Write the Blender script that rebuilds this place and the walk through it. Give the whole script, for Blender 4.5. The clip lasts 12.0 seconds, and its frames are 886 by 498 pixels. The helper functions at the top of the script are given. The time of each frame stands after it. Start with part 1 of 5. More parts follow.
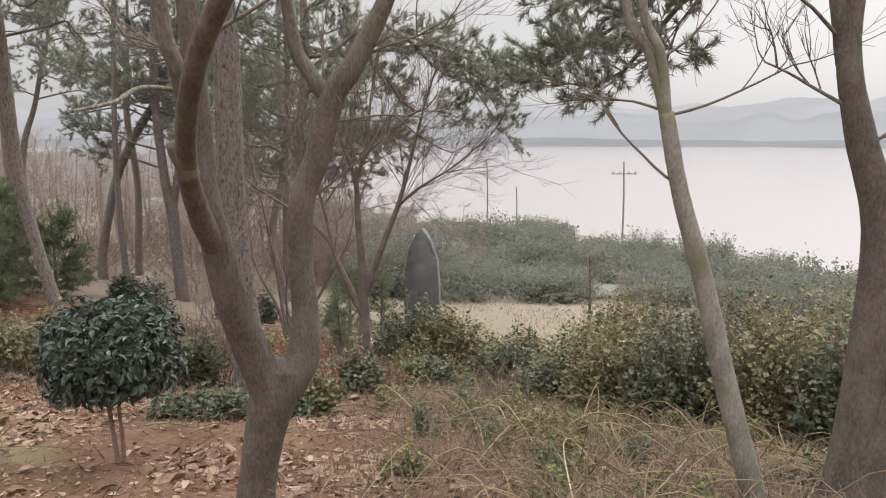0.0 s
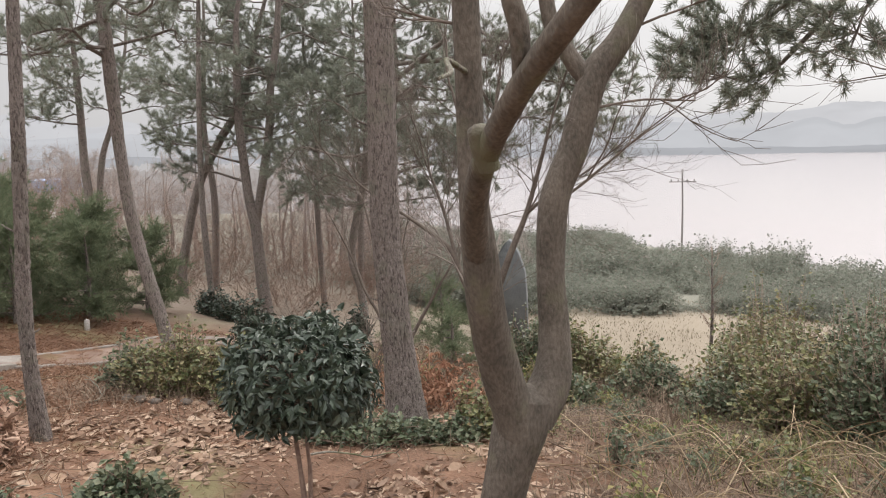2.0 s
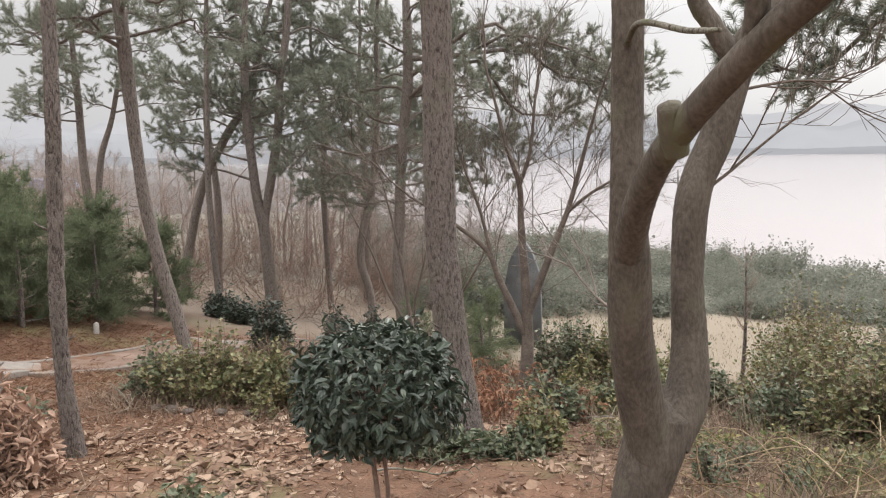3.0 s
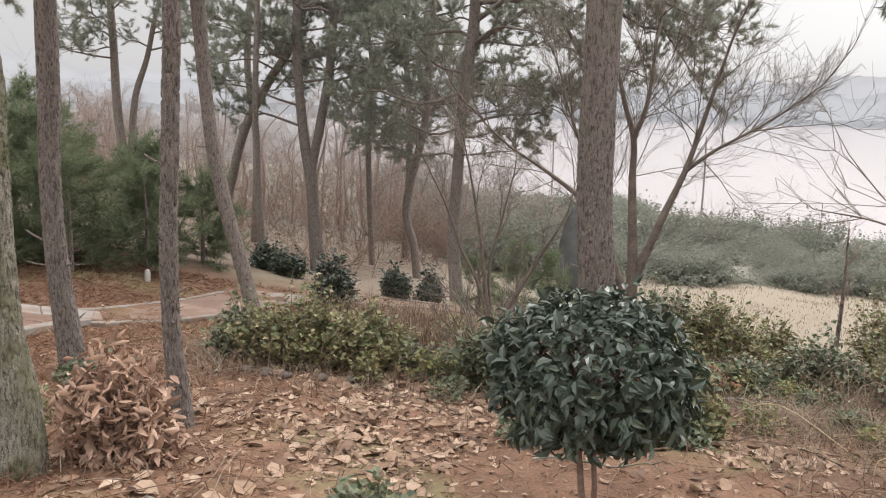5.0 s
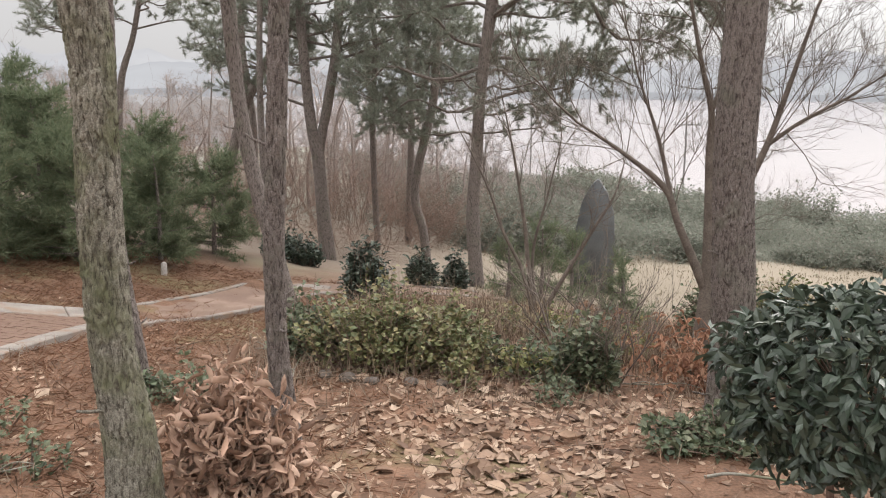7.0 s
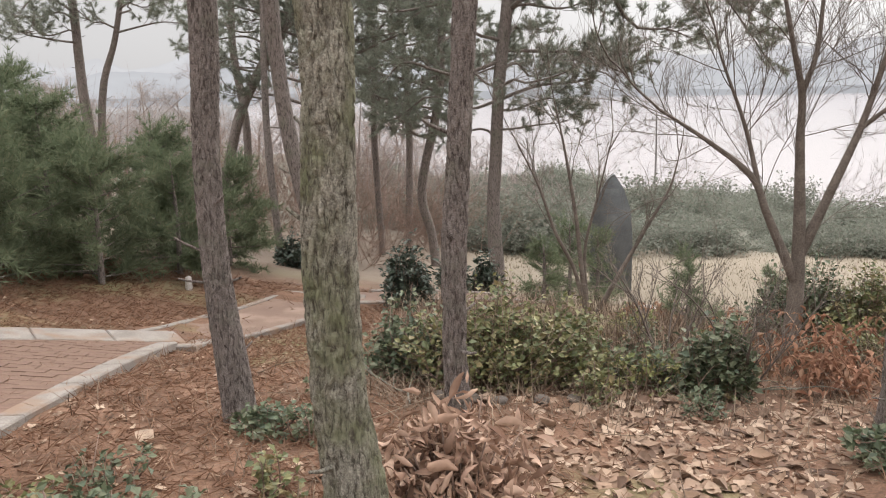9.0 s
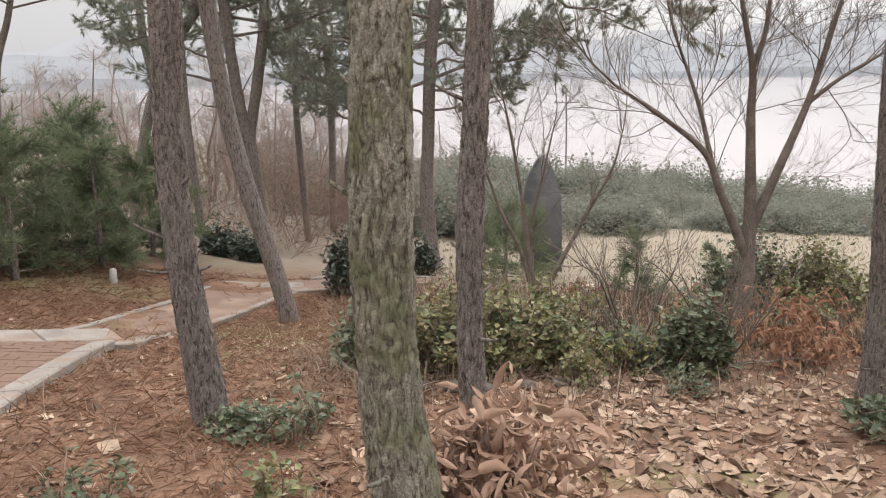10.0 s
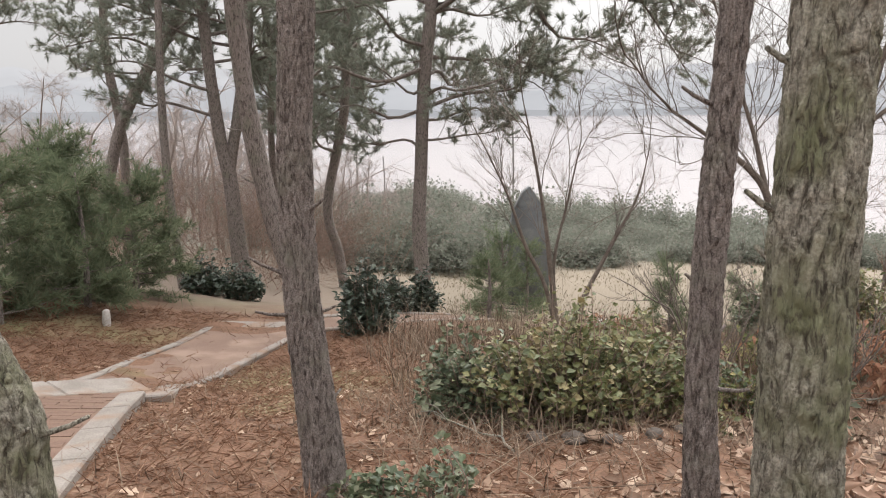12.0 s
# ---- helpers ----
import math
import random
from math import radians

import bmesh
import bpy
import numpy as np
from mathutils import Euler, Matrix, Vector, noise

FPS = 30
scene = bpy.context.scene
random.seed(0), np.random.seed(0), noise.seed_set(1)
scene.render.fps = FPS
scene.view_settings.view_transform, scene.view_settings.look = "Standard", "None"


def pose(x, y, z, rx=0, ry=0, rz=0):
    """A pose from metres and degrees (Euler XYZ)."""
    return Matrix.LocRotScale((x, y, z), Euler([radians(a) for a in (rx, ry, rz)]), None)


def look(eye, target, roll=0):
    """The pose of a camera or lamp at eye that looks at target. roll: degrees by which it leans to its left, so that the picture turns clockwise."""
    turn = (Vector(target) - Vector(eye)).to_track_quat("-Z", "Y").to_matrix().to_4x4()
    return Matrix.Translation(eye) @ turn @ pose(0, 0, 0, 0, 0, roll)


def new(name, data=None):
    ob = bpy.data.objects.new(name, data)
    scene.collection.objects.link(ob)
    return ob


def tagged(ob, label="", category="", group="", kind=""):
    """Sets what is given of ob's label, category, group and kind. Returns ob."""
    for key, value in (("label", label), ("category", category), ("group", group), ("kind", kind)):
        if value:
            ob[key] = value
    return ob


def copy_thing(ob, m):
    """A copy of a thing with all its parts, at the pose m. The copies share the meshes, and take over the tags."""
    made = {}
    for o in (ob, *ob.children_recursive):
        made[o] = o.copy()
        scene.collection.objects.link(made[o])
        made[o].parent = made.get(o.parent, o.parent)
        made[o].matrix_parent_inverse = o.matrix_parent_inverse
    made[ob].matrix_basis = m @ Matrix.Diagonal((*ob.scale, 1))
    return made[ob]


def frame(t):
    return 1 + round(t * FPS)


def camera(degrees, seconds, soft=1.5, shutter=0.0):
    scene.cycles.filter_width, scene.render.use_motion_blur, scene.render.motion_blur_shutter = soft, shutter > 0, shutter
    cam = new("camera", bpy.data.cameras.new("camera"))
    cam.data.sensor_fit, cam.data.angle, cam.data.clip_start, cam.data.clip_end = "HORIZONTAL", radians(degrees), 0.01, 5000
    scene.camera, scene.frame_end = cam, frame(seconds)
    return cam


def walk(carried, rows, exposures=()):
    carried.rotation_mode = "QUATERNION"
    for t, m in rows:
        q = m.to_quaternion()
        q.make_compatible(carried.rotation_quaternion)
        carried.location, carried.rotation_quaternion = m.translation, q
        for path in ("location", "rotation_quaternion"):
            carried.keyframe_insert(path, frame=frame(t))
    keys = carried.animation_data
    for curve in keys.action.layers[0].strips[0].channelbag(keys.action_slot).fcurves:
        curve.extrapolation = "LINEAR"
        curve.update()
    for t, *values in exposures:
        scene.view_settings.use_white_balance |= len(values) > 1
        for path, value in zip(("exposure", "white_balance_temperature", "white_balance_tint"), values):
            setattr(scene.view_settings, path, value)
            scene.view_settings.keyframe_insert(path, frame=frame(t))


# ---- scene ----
cam = camera(59.8, 12.0, soft=1.1)
METRES, EYE, TILT, LEAN, TURN = 8.0, 1.6, -8.6, 0.0, 0.0
ROWS = [
    (0.0, 0.0, 0.0, 0.0, 0.0, 0.0, 0.0),
    (0.5, -0.0357, 0.0202, -0.0023, 3.44, -1.44, -0.89),
    (1.0, -0.0761, 0.0387, -0.0033, 5.88, -1.82, -0.62),
    (1.5, -0.1111, 0.0598, -0.0014, 5.64, -1.04, 0.17),
    (2.0, -0.1503, 0.0786, -0.0021, 3.09, 0.95, 0.71),
    (2.5, -0.183, 0.1018, -0.0031, 1.76, 1.14, 0.97),
    (3.0, -0.2315, 0.1319, -0.0009, 2.2, 1.0, 0.69),
    (5.0, -0.3746, 0.2337, -0.0051, 2.71, -2.1, -1.65),
    (5.5, -0.4056, 0.2623, -0.002, 2.76, -2.9, -1.69),
    (6.0, -0.4502, 0.2863, -0.0031, 2.94, -3.49, -1.47),
    (6.5, -0.4796, 0.3015, -0.0038, 1.85, -3.63, -1.0),
    (8.5, -0.6153, 0.3825, -0.005, -1.99, -2.76, 0.74),
    (9.0, -0.6554, 0.4029, -0.0071, -2.46, -3.31, 1.47),
    (9.5, -0.6805, 0.4237, -0.0099, -5.08, -3.62, 1.97),
    (10.0, -0.7099, 0.4475, -0.0106, -9.18, -4.66, 2.46),
    (10.5, -0.7389, 0.466, -0.0112, -11.69, -4.95, 2.95),
    (11.0, -0.7697, 0.4941, -0.0117, -12.71, -4.77, 2.76),
    (11.5, -0.8009, 0.5199, -0.0118, -13.33, -4.1, 2.59),
    (12.0, -0.8319, 0.5449, -0.0103, -13.94, -2.29, 2.72),
]
walk(cam, [(t, pose(0, 0, EYE, TILT, LEAN, TURN) @ pose(METRES * x, METRES * y, METRES * z, 90 + pitch, roll, yaw)) for t, x, y, z, yaw, pitch, roll in ROWS], exposures=[(0.0, 0.64), (2.0, 0.72), (5.0, 0.8), (12.0, 0.82)])

# ---------------------------------------------------------------- world and light
world = bpy.data.worlds.new("overcast_sky")
scene.world = world
world.use_nodes = True
wn = world.node_tree.nodes
wl = world.node_tree.links
sky = wn.new("ShaderNodeTexSky")
sky.sky_type = "NISHITA"
sky.sun_disc = False
sky.sun_elevation = radians(38)
sky.sun_rotation = radians(35)
sky.air_density, sky.dust_density, sky.ozone_density = 1.0, 4.0, 1.0
grey = wn.new("ShaderNodeHueSaturation")
grey.inputs["Saturation"].default_value = 0.12
grey.inputs["Value"].default_value = 0.5
cloud = wn.new("ShaderNodeMix")
cloud.data_type = "RGBA"
cloud.inputs["Factor"].default_value = 0.72
cloud.inputs["B"].default_value = (8.2, 7.95, 7.95, 1)
wl.new(sky.outputs["Color"], grey.inputs["Color"])
wl.new(grey.outputs["Color"], cloud.inputs["A"])
# an overcast sky is about three times as bright overhead as at the horizon
way = wn.new("ShaderNodeTexCoord")
split = wn.new("ShaderNodeSeparateXYZ")
rise = wn.new("ShaderNodeMapRange")
rise.inputs["From Min"].default_value, rise.inputs["From Max"].default_value = 0.15, 1.0
rise.inputs["To Min"].default_value, rise.inputs["To Max"].default_value = 0.72, 4.8
lit = wn.new("ShaderNodeVectorMath")
lit.operation = "SCALE"
lit.inputs[0].default_value = (5.8, 5.7, 5.75)
wl.new(way.outputs["Generated"], split.inputs[0])
wl.new(split.outputs["Z"], rise.inputs["Value"])
wl.new(rise.outputs["Result"], lit.inputs["Scale"])
wl.new(lit.outputs[0], cloud.inputs["B"])
wl.new(cloud.outputs["Result"], wn["Background"].inputs["Color"])
wn["Background"].inputs["Strength"].default_value = 0.115
sun = new("sun", bpy.data.lights.new("sun", "SUN"))
sun.data.energy, sun.data.angle, sun.data.color = 1.3, radians(25), (1.0, 0.96, 0.93)
sun.matrix_world = look((20, 28, 30), (0, 4, 0))


# ---------------------------------------------------------------- materials
def material(name, low, high, scale=6.0, rough=0.8, bump=0.3, fine=60.0, island=0.0, stretch=(1, 1, 1), spec=0.3, patch=None, patch_scale=1.2, cut=0.55):
    """Two scales of noise between two colours, an optional third colour in patches, relief, and a spread of value from piece to piece."""
    m = bpy.data.materials.new(name)
    m.use_nodes = True
    n, l = m.node_tree.nodes, m.node_tree.links
    b = n["Principled BSDF"]
    tc = n.new("ShaderNodeTexCoord")
    mp = n.new("ShaderNodeMapping")
    mp.inputs["Scale"].default_value = stretch
    l.new(tc.outputs["Object"], mp.inputs["Vector"])
    big = n.new("ShaderNodeTexNoise")
    big.inputs["Scale"].default_value, big.inputs["Detail"].default_value = scale, 6
    small = n.new("ShaderNodeTexNoise")
    small.inputs["Scale"].default_value, small.inputs["Detail"].default_value = fine, 4
    for q in (big, small):
        l.new(mp.outputs["Vector"], q.inputs["Vector"])
    mean = n.new("ShaderNodeMath")
    mean.operation = "ADD"
    half = n.new("ShaderNodeMath")
    half.operation = "MULTIPLY"
    half.inputs[1].default_value = 0.5
    l.new(big.outputs["Fac"], mean.inputs[0])
    l.new(small.outputs["Fac"], mean.inputs[1])
    l.new(mean.outputs[0], half.inputs[0])
    ramp = n.new("ShaderNodeValToRGB")
    ramp.color_ramp.elements[0].position, ramp.color_ramp.elements[1].position = 0.36, 0.64
    ramp.color_ramp.elements[0].color, ramp.color_ramp.elements[1].color = (*low, 1), (*high, 1)
    l.new(half.outputs[0], ramp.inputs["Fac"])
    out = ramp.outputs["Color"]
    if patch:
        wide = n.new("ShaderNodeTexNoise")
        wide.inputs["Scale"].default_value, wide.inputs["Detail"].default_value = patch_scale, 5
        l.new(tc.outputs["Object"], wide.inputs["Vector"])
        edge = n.new("ShaderNodeMapRange")
        edge.inputs["From Min"].default_value, edge.inputs["From Max"].default_value = cut - 0.07, cut + 0.07
        l.new(wide.outputs["Fac"], edge.inputs["Value"])
        mx = n.new("ShaderNodeMix")
        mx.data_type = "RGBA"
        mx.inputs["B"].default_value = (*patch, 1)
        l.new(edge.outputs["Result"], mx.inputs["Factor"])
        l.new(out, mx.inputs["A"])
        out = mx.outputs["Result"]
    if island:
        geo = n.new("ShaderNodeNewGeometry")
        rng = n.new("ShaderNodeMapRange")
        rng.inputs["To Min"].default_value, rng.inputs["To Max"].default_value = 1 - island, 1 + island
        l.new(geo.outputs["Random Per Island"], rng.inputs["Value"])
        hs = n.new("ShaderNodeHueSaturation")
        l.new(rng.outputs["Result"], hs.inputs["Value"])
        l.new(out, hs.inputs["Color"])
        out = hs.outputs["Color"]
    l.new(out, b.inputs["Base Color"])
    b.inputs["Roughness"].default_value = rough
    b.inputs["Specular IOR Level"].default_value = spec
    if bump:
        bp = n.new("ShaderNodeBump")
        bp.inputs["Strength"].default_value, bp.inputs["Distance"].default_value = bump, 0.02
        l.new(half.outputs[0], bp.inputs["Height"])
        l.new(bp.outputs["Normal"], b.inputs["Normal"])
    return m


def barky(name, crevice, ridge_low, ridge_high, moss, moss_cut, scale=48.0):
    """Furrowed bark: long plates with dark crevices between them, and lichen."""
    m = bpy.data.materials.new(name)
    m.use_nodes = True
    n, l = m.node_tree.nodes, m.node_tree.links
    b = n["Principled BSDF"]
    tc = n.new("ShaderNodeTexCoord")
    mp = n.new("ShaderNodeMapping")
    mp.inputs["Scale"].default_value = (1, 1, 0.3)
    l.new(tc.outputs["Object"], mp.inputs["Vector"])
    plate = n.new("ShaderNodeTexNoise")
    plate.inputs["Scale"].default_value, plate.inputs["Detail"].default_value, plate.inputs["Distortion"].default_value = scale, 5, 0.7
    plate.inputs["Roughness"].default_value = 0.72
    l.new(mp.outputs["Vector"], plate.inputs["Vector"])
    big = n.new("ShaderNodeTexNoise")
    big.inputs["Scale"].default_value, big.inputs["Detail"].default_value = 5, 6
    l.new(tc.outputs["Object"], big.inputs["Vector"])
    grain = n.new("ShaderNodeTexNoise")
    grain.inputs["Scale"].default_value, grain.inputs["Detail"].default_value = 140, 3
    l.new(tc.outputs["Object"], grain.inputs["Vector"])
    tone = n.new("ShaderNodeValToRGB")
    tone.color_ramp.elements[0].position, tone.color_ramp.elements[1].position = 0.35, 0.65
    tone.color_ramp.elements[0].color, tone.color_ramp.elements[1].color = (*ridge_low, 1), (*ridge_high, 1)
    l.new(grain.outputs["Fac"], tone.inputs["Fac"])
    patch = n.new("ShaderNodeMapRange")
    patch.inputs["From Min"].default_value, patch.inputs["From Max"].default_value = moss_cut - 0.1, moss_cut + 0.1
    l.new(big.outputs["Fac"], patch.inputs["Value"])
    lichen = n.new("ShaderNodeMix")
    lichen.data_type = "RGBA"
    lichen.inputs["B"].default_value = (*moss, 1)
    l.new(patch.outputs["Result"], lichen.inputs["Factor"])
    l.new(tone.outputs["Color"], lichen.inputs["A"])
    gap = n.new("ShaderNodeMapRange")
    gap.inputs["From Min"].default_value, gap.inputs["From Max"].default_value = 0.37, 0.52
    l.new(plate.outputs["Fac"], gap.inputs["Value"])
    mx = n.new("ShaderNodeMix")
    mx.data_type = "RGBA"
    mx.inputs["A"].default_value = (*crevice, 1)
    l.new(gap.outputs["Result"], mx.inputs["Factor"])
    l.new(lichen.outputs["Result"], mx.inputs["B"])
    l.new(mx.outputs["Result"], b.inputs["Base Color"])
    b.inputs["Roughness"].default_value = 0.95
    b.inputs["Specular IOR Level"].default_value = 0.15
    bp = n.new("ShaderNodeBump")
    bp.inputs["Strength"].default_value, bp.inputs["Distance"].default_value = 1.0, 0.02
    l.new(plate.outputs["Fac"], bp.inputs["Height"])
    l.new(bp.outputs["Normal"], b.inputs["Normal"])
    return m


def leafy(name, colours, rough=0.6, spec=0.3, thin=0.25):
    """Foliage: each piece takes its own colour out of a run of colours, and lets some light through."""
    m = bpy.data.materials.new(name)
    m.use_nodes = True
    n, l = m.node_tree.nodes, m.node_tree.links
    b = n["Principled BSDF"]
    geo = n.new("ShaderNodeNewGeometry")
    ramp = n.new("ShaderNodeValToRGB")
    ramp.color_ramp.elements[0].color = (*colours[0], 1)
    ramp.color_ramp.elements[1].color = (*colours[-1], 1)
    for i, c in enumerate(colours[1:-1]):
        e = ramp.color_ramp.elements.new((i + 1) / (len(colours) - 1))
        e.color = (*c, 1)
    tc = n.new("ShaderNodeTexCoord")
    ns = n.new("ShaderNodeTexNoise")
    ns.inputs["Scale"].default_value = 25
    l.new(tc.outputs["Object"], ns.inputs["Vector"])
    hs = n.new("ShaderNodeHueSaturation")
    mr = n.new("ShaderNodeMapRange")
    mr.inputs["To Min"].default_value, mr.inputs["To Max"].default_value = 0.65, 1.35
    l.new(ns.outputs["Fac"], mr.inputs["Value"])
    l.new(mr.outputs["Result"], hs.inputs["Value"])
    l.new(geo.outputs["Random Per Island"], ramp.inputs["Fac"])
    l.new(ramp.outputs["Color"], hs.inputs["Color"])
    l.new(hs.outputs["Color"], b.inputs["Base Color"])
    b.inputs["Roughness"].default_value = rough
    b.inputs["Specular IOR Level"].default_value = spec
    tr = n.new("ShaderNodeBsdfTranslucent")
    l.new(hs.outputs["Color"], tr.inputs["Color"])
    mx = n.new("ShaderNodeMixShader")
    mx.inputs["Fac"].default_value = thin
    l.new(b.outputs["BSDF"], mx.inputs[1])
    l.new(tr.outputs["BSDF"], mx.inputs[2])
    l.new(mx.outputs["Shader"], n["Material Output"].inputs["Surface"])
    return m


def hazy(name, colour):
    """A plain far backdrop that glows, its mist painted into the colour."""
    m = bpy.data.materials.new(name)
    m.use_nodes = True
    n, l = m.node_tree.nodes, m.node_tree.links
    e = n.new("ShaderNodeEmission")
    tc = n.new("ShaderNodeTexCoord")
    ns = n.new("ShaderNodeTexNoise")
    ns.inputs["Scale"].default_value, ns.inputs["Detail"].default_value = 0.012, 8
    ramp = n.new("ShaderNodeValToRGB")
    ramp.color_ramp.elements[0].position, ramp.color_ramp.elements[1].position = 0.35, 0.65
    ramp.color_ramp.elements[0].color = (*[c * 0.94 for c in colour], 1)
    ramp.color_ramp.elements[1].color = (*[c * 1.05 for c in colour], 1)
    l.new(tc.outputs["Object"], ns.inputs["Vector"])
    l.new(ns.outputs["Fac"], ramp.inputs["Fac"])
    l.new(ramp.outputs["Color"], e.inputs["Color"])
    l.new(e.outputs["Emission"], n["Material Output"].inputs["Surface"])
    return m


SOIL = material("soil", (0.09, 0.05, 0.031), (0.2, 0.114, 0.073), 3.0, 0.95, 0.9, 45, patch=(0.16, 0.14, 0.07), patch_scale=0.5, cut=0.6)
BARK = barky("pine_bark", (0.065, 0.052, 0.046), (0.15, 0.124, 0.112), (0.285, 0.245, 0.222), (0.185, 0.172, 0.14), 0.62, 55.0)
BARK_PALE = barky("mossy_rough_bark", (0.07, 0.06, 0.047), (0.185, 0.17, 0.138), (0.36, 0.33, 0.272), (0.165, 0.167, 0.1), 0.54, 58.0)
BARK_SMOOTH = material("smooth_bark", (0.062, 0.052, 0.042), (0.145, 0.122, 0.1), 9, 0.9, 0.9, 70, stretch=(1, 1, 0.5), patch=(0.12, 0.115, 0.075), patch_scale=4.0, cut=0.62)
TWIG = material("grey_twig", (0.085, 0.068, 0.056), (0.19, 0.155, 0.13), 8, 0.9, 0.2, 60)
TWIG_PALE = material("pale_grey_bark", (0.13, 0.122, 0.1), (0.27, 0.255, 0.215), 10, 0.9, 0.5, 70, stretch=(1, 1, 0.5), patch=(0.15, 0.155, 0.09), patch_scale=4.0, cut=0.6)
# twig browns paled towards grey: the mist is in the colour
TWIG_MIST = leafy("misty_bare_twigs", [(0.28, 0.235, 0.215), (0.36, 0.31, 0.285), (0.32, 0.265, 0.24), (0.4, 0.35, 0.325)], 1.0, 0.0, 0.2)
TWIG_BROWN = material("brown_twig", (0.16, 0.105, 0.082), (0.27, 0.195, 0.155), 4, 0.9, 0.2, 40, island=0.35)
CANE = leafy("bare_canes", [(0.07, 0.05, 0.036), (0.19, 0.138, 0.098), (0.12, 0.083, 0.06), (0.28, 0.22, 0.16)], 0.9, 0.2, 0.0)
STRAW = leafy("dry_straw", [(0.16, 0.1, 0.06), (0.34, 0.25, 0.15), (0.27, 0.2, 0.13), (0.45, 0.36, 0.24)], 0.85, 0.2, 0.15)
MEADOW = leafy("pale_meadow_grass", [(0.17, 0.14, 0.1), (0.2, 0.166, 0.12), (0.16, 0.135, 0.096), (0.22, 0.184, 0.135)], 0.9, 0.1, 0.3)
# needle colours lightened and dulled to include the haze before the crowns
NEEDLE = leafy("hazed_pine_needles", [(0.18, 0.205, 0.165), (0.25, 0.262, 0.208), (0.21, 0.232, 0.185), (0.3, 0.285, 0.232)], 0.8, 0.15, 0.45)
NEEDLE_YOUNG = leafy("young_pine_needles", [(0.115, 0.145, 0.09), (0.17, 0.2, 0.12), (0.14, 0.17, 0.1), (0.22, 0.225, 0.145)], 0.8, 0.15, 0.4)
NEEDLE_DEAD = leafy("fallen_needles", [(0.115, 0.056, 0.034), (0.19, 0.106, 0.066), (0.15, 0.078, 0.047), (0.245, 0.16, 0.108)], 0.85, 0.2, 0.1)
LITTER = leafy("dead_leaves", [(0.07, 0.04, 0.027), (0.22, 0.138, 0.092), (0.35, 0.25, 0.18), (0.12, 0.07, 0.046), (0.28, 0.186, 0.125), (0.46, 0.35, 0.26)], 0.75, 0.3, 0.12)
CURLED = leafy("curled_leaves", [(0.15, 0.088, 0.06), (0.34, 0.215, 0.15), (0.48, 0.335, 0.25), (0.23, 0.135, 0.093)], 0.7, 0.3, 0.12)
FERN = leafy("dry_fern", [(0.2, 0.1, 0.065), (0.33, 0.18, 0.115), (0.27, 0.14, 0.09), (0.38, 0.25, 0.17)], 0.8, 0.2, 0.15)
GLOSSY = leafy("glossy_leaves", [(0.03, 0.045, 0.03), (0.05, 0.068, 0.045), (0.04, 0.055, 0.038), (0.075, 0.09, 0.06)], 0.42, 0.55, 0.12)
SHRUB = leafy("shrub_leaves", [(0.08, 0.095, 0.042), (0.13, 0.145, 0.062), (0.21, 0.2, 0.085), (0.095, 0.115, 0.05), (0.26, 0.2, 0.1), (0.16, 0.16, 0.07)], 0.5, 0.4, 0.2)
SHRUB_DARK = leafy("dark_shrub_leaves", [(0.055, 0.075, 0.045), (0.095, 0.12, 0.065), (0.16, 0.165, 0.1), (0.07, 0.09, 0.05)], 0.5, 0.4, 0.2)
# leaf greens greyed and paled, so the haze sits in the colour
SHRUB_HAZED = leafy("hazed_shrub_leaves", [(0.165, 0.178, 0.145), (0.21, 0.22, 0.18), (0.185, 0.195, 0.16), (0.25, 0.235, 0.2)], 1.0, 0.0, 0.4)
WEED = leafy("weed_leaves", [(0.08, 0.105, 0.04), (0.13, 0.155, 0.06), (0.22, 0.215, 0.085), (0.3, 0.25, 0.11)], 0.6, 0.3, 0.25)
CONCRETE = material("kerb_concrete", (0.165, 0.143, 0.124), (0.285, 0.255, 0.226), 4, 0.9, 0.5, 90, patch=(0.22, 0.15, 0.108), patch_scale=2.5, cut=0.58)
PAVING = material("brown_paving", (0.15, 0.098, 0.074), (0.21, 0.142, 0.108), 2.5, 0.9, 0.3, 120, patch=(0.25, 0.18, 0.14), patch_scale=1.5, cut=0.6)
BRICK = material("red_paver", (0.125, 0.078, 0.057), (0.185, 0.118, 0.087), 5, 0.9, 0.3, 90)
STONE = material("dark_stone", (0.085, 0.09, 0.095), (0.16, 0.165, 0.165), 3, 0.7, 0.5, 40, patch=(0.2, 0.2, 0.19), patch_scale=2, cut=0.65)
SOIL_STONE = material("grey_brown_stone", (0.07, 0.057, 0.048), (0.14, 0.118, 0.1), 6, 0.9, 0.5, 50)
ROCK = material("pale_rock", (0.3, 0.27, 0.24), (0.5, 0.47, 0.44), 4, 0.9, 0.6, 40)
# grey pole wood, lightened with haze in its colour
POLE = material("hazed_weathered_pole", (0.16, 0.15, 0.145), (0.26, 0.24, 0.23), 3, 0.9, 0.2, 30)
# far backdrops glow in pale tones that stand for mist
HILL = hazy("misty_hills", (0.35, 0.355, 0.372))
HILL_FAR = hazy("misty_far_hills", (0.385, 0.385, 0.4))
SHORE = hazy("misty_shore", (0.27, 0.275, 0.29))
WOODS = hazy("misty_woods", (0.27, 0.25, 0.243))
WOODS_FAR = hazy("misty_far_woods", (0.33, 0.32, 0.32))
BLUE_ROOF = material("blue_roof", (0.2, 0.27, 0.42), (0.26, 0.34, 0.5), 3, 0.7, 0.2, 20)
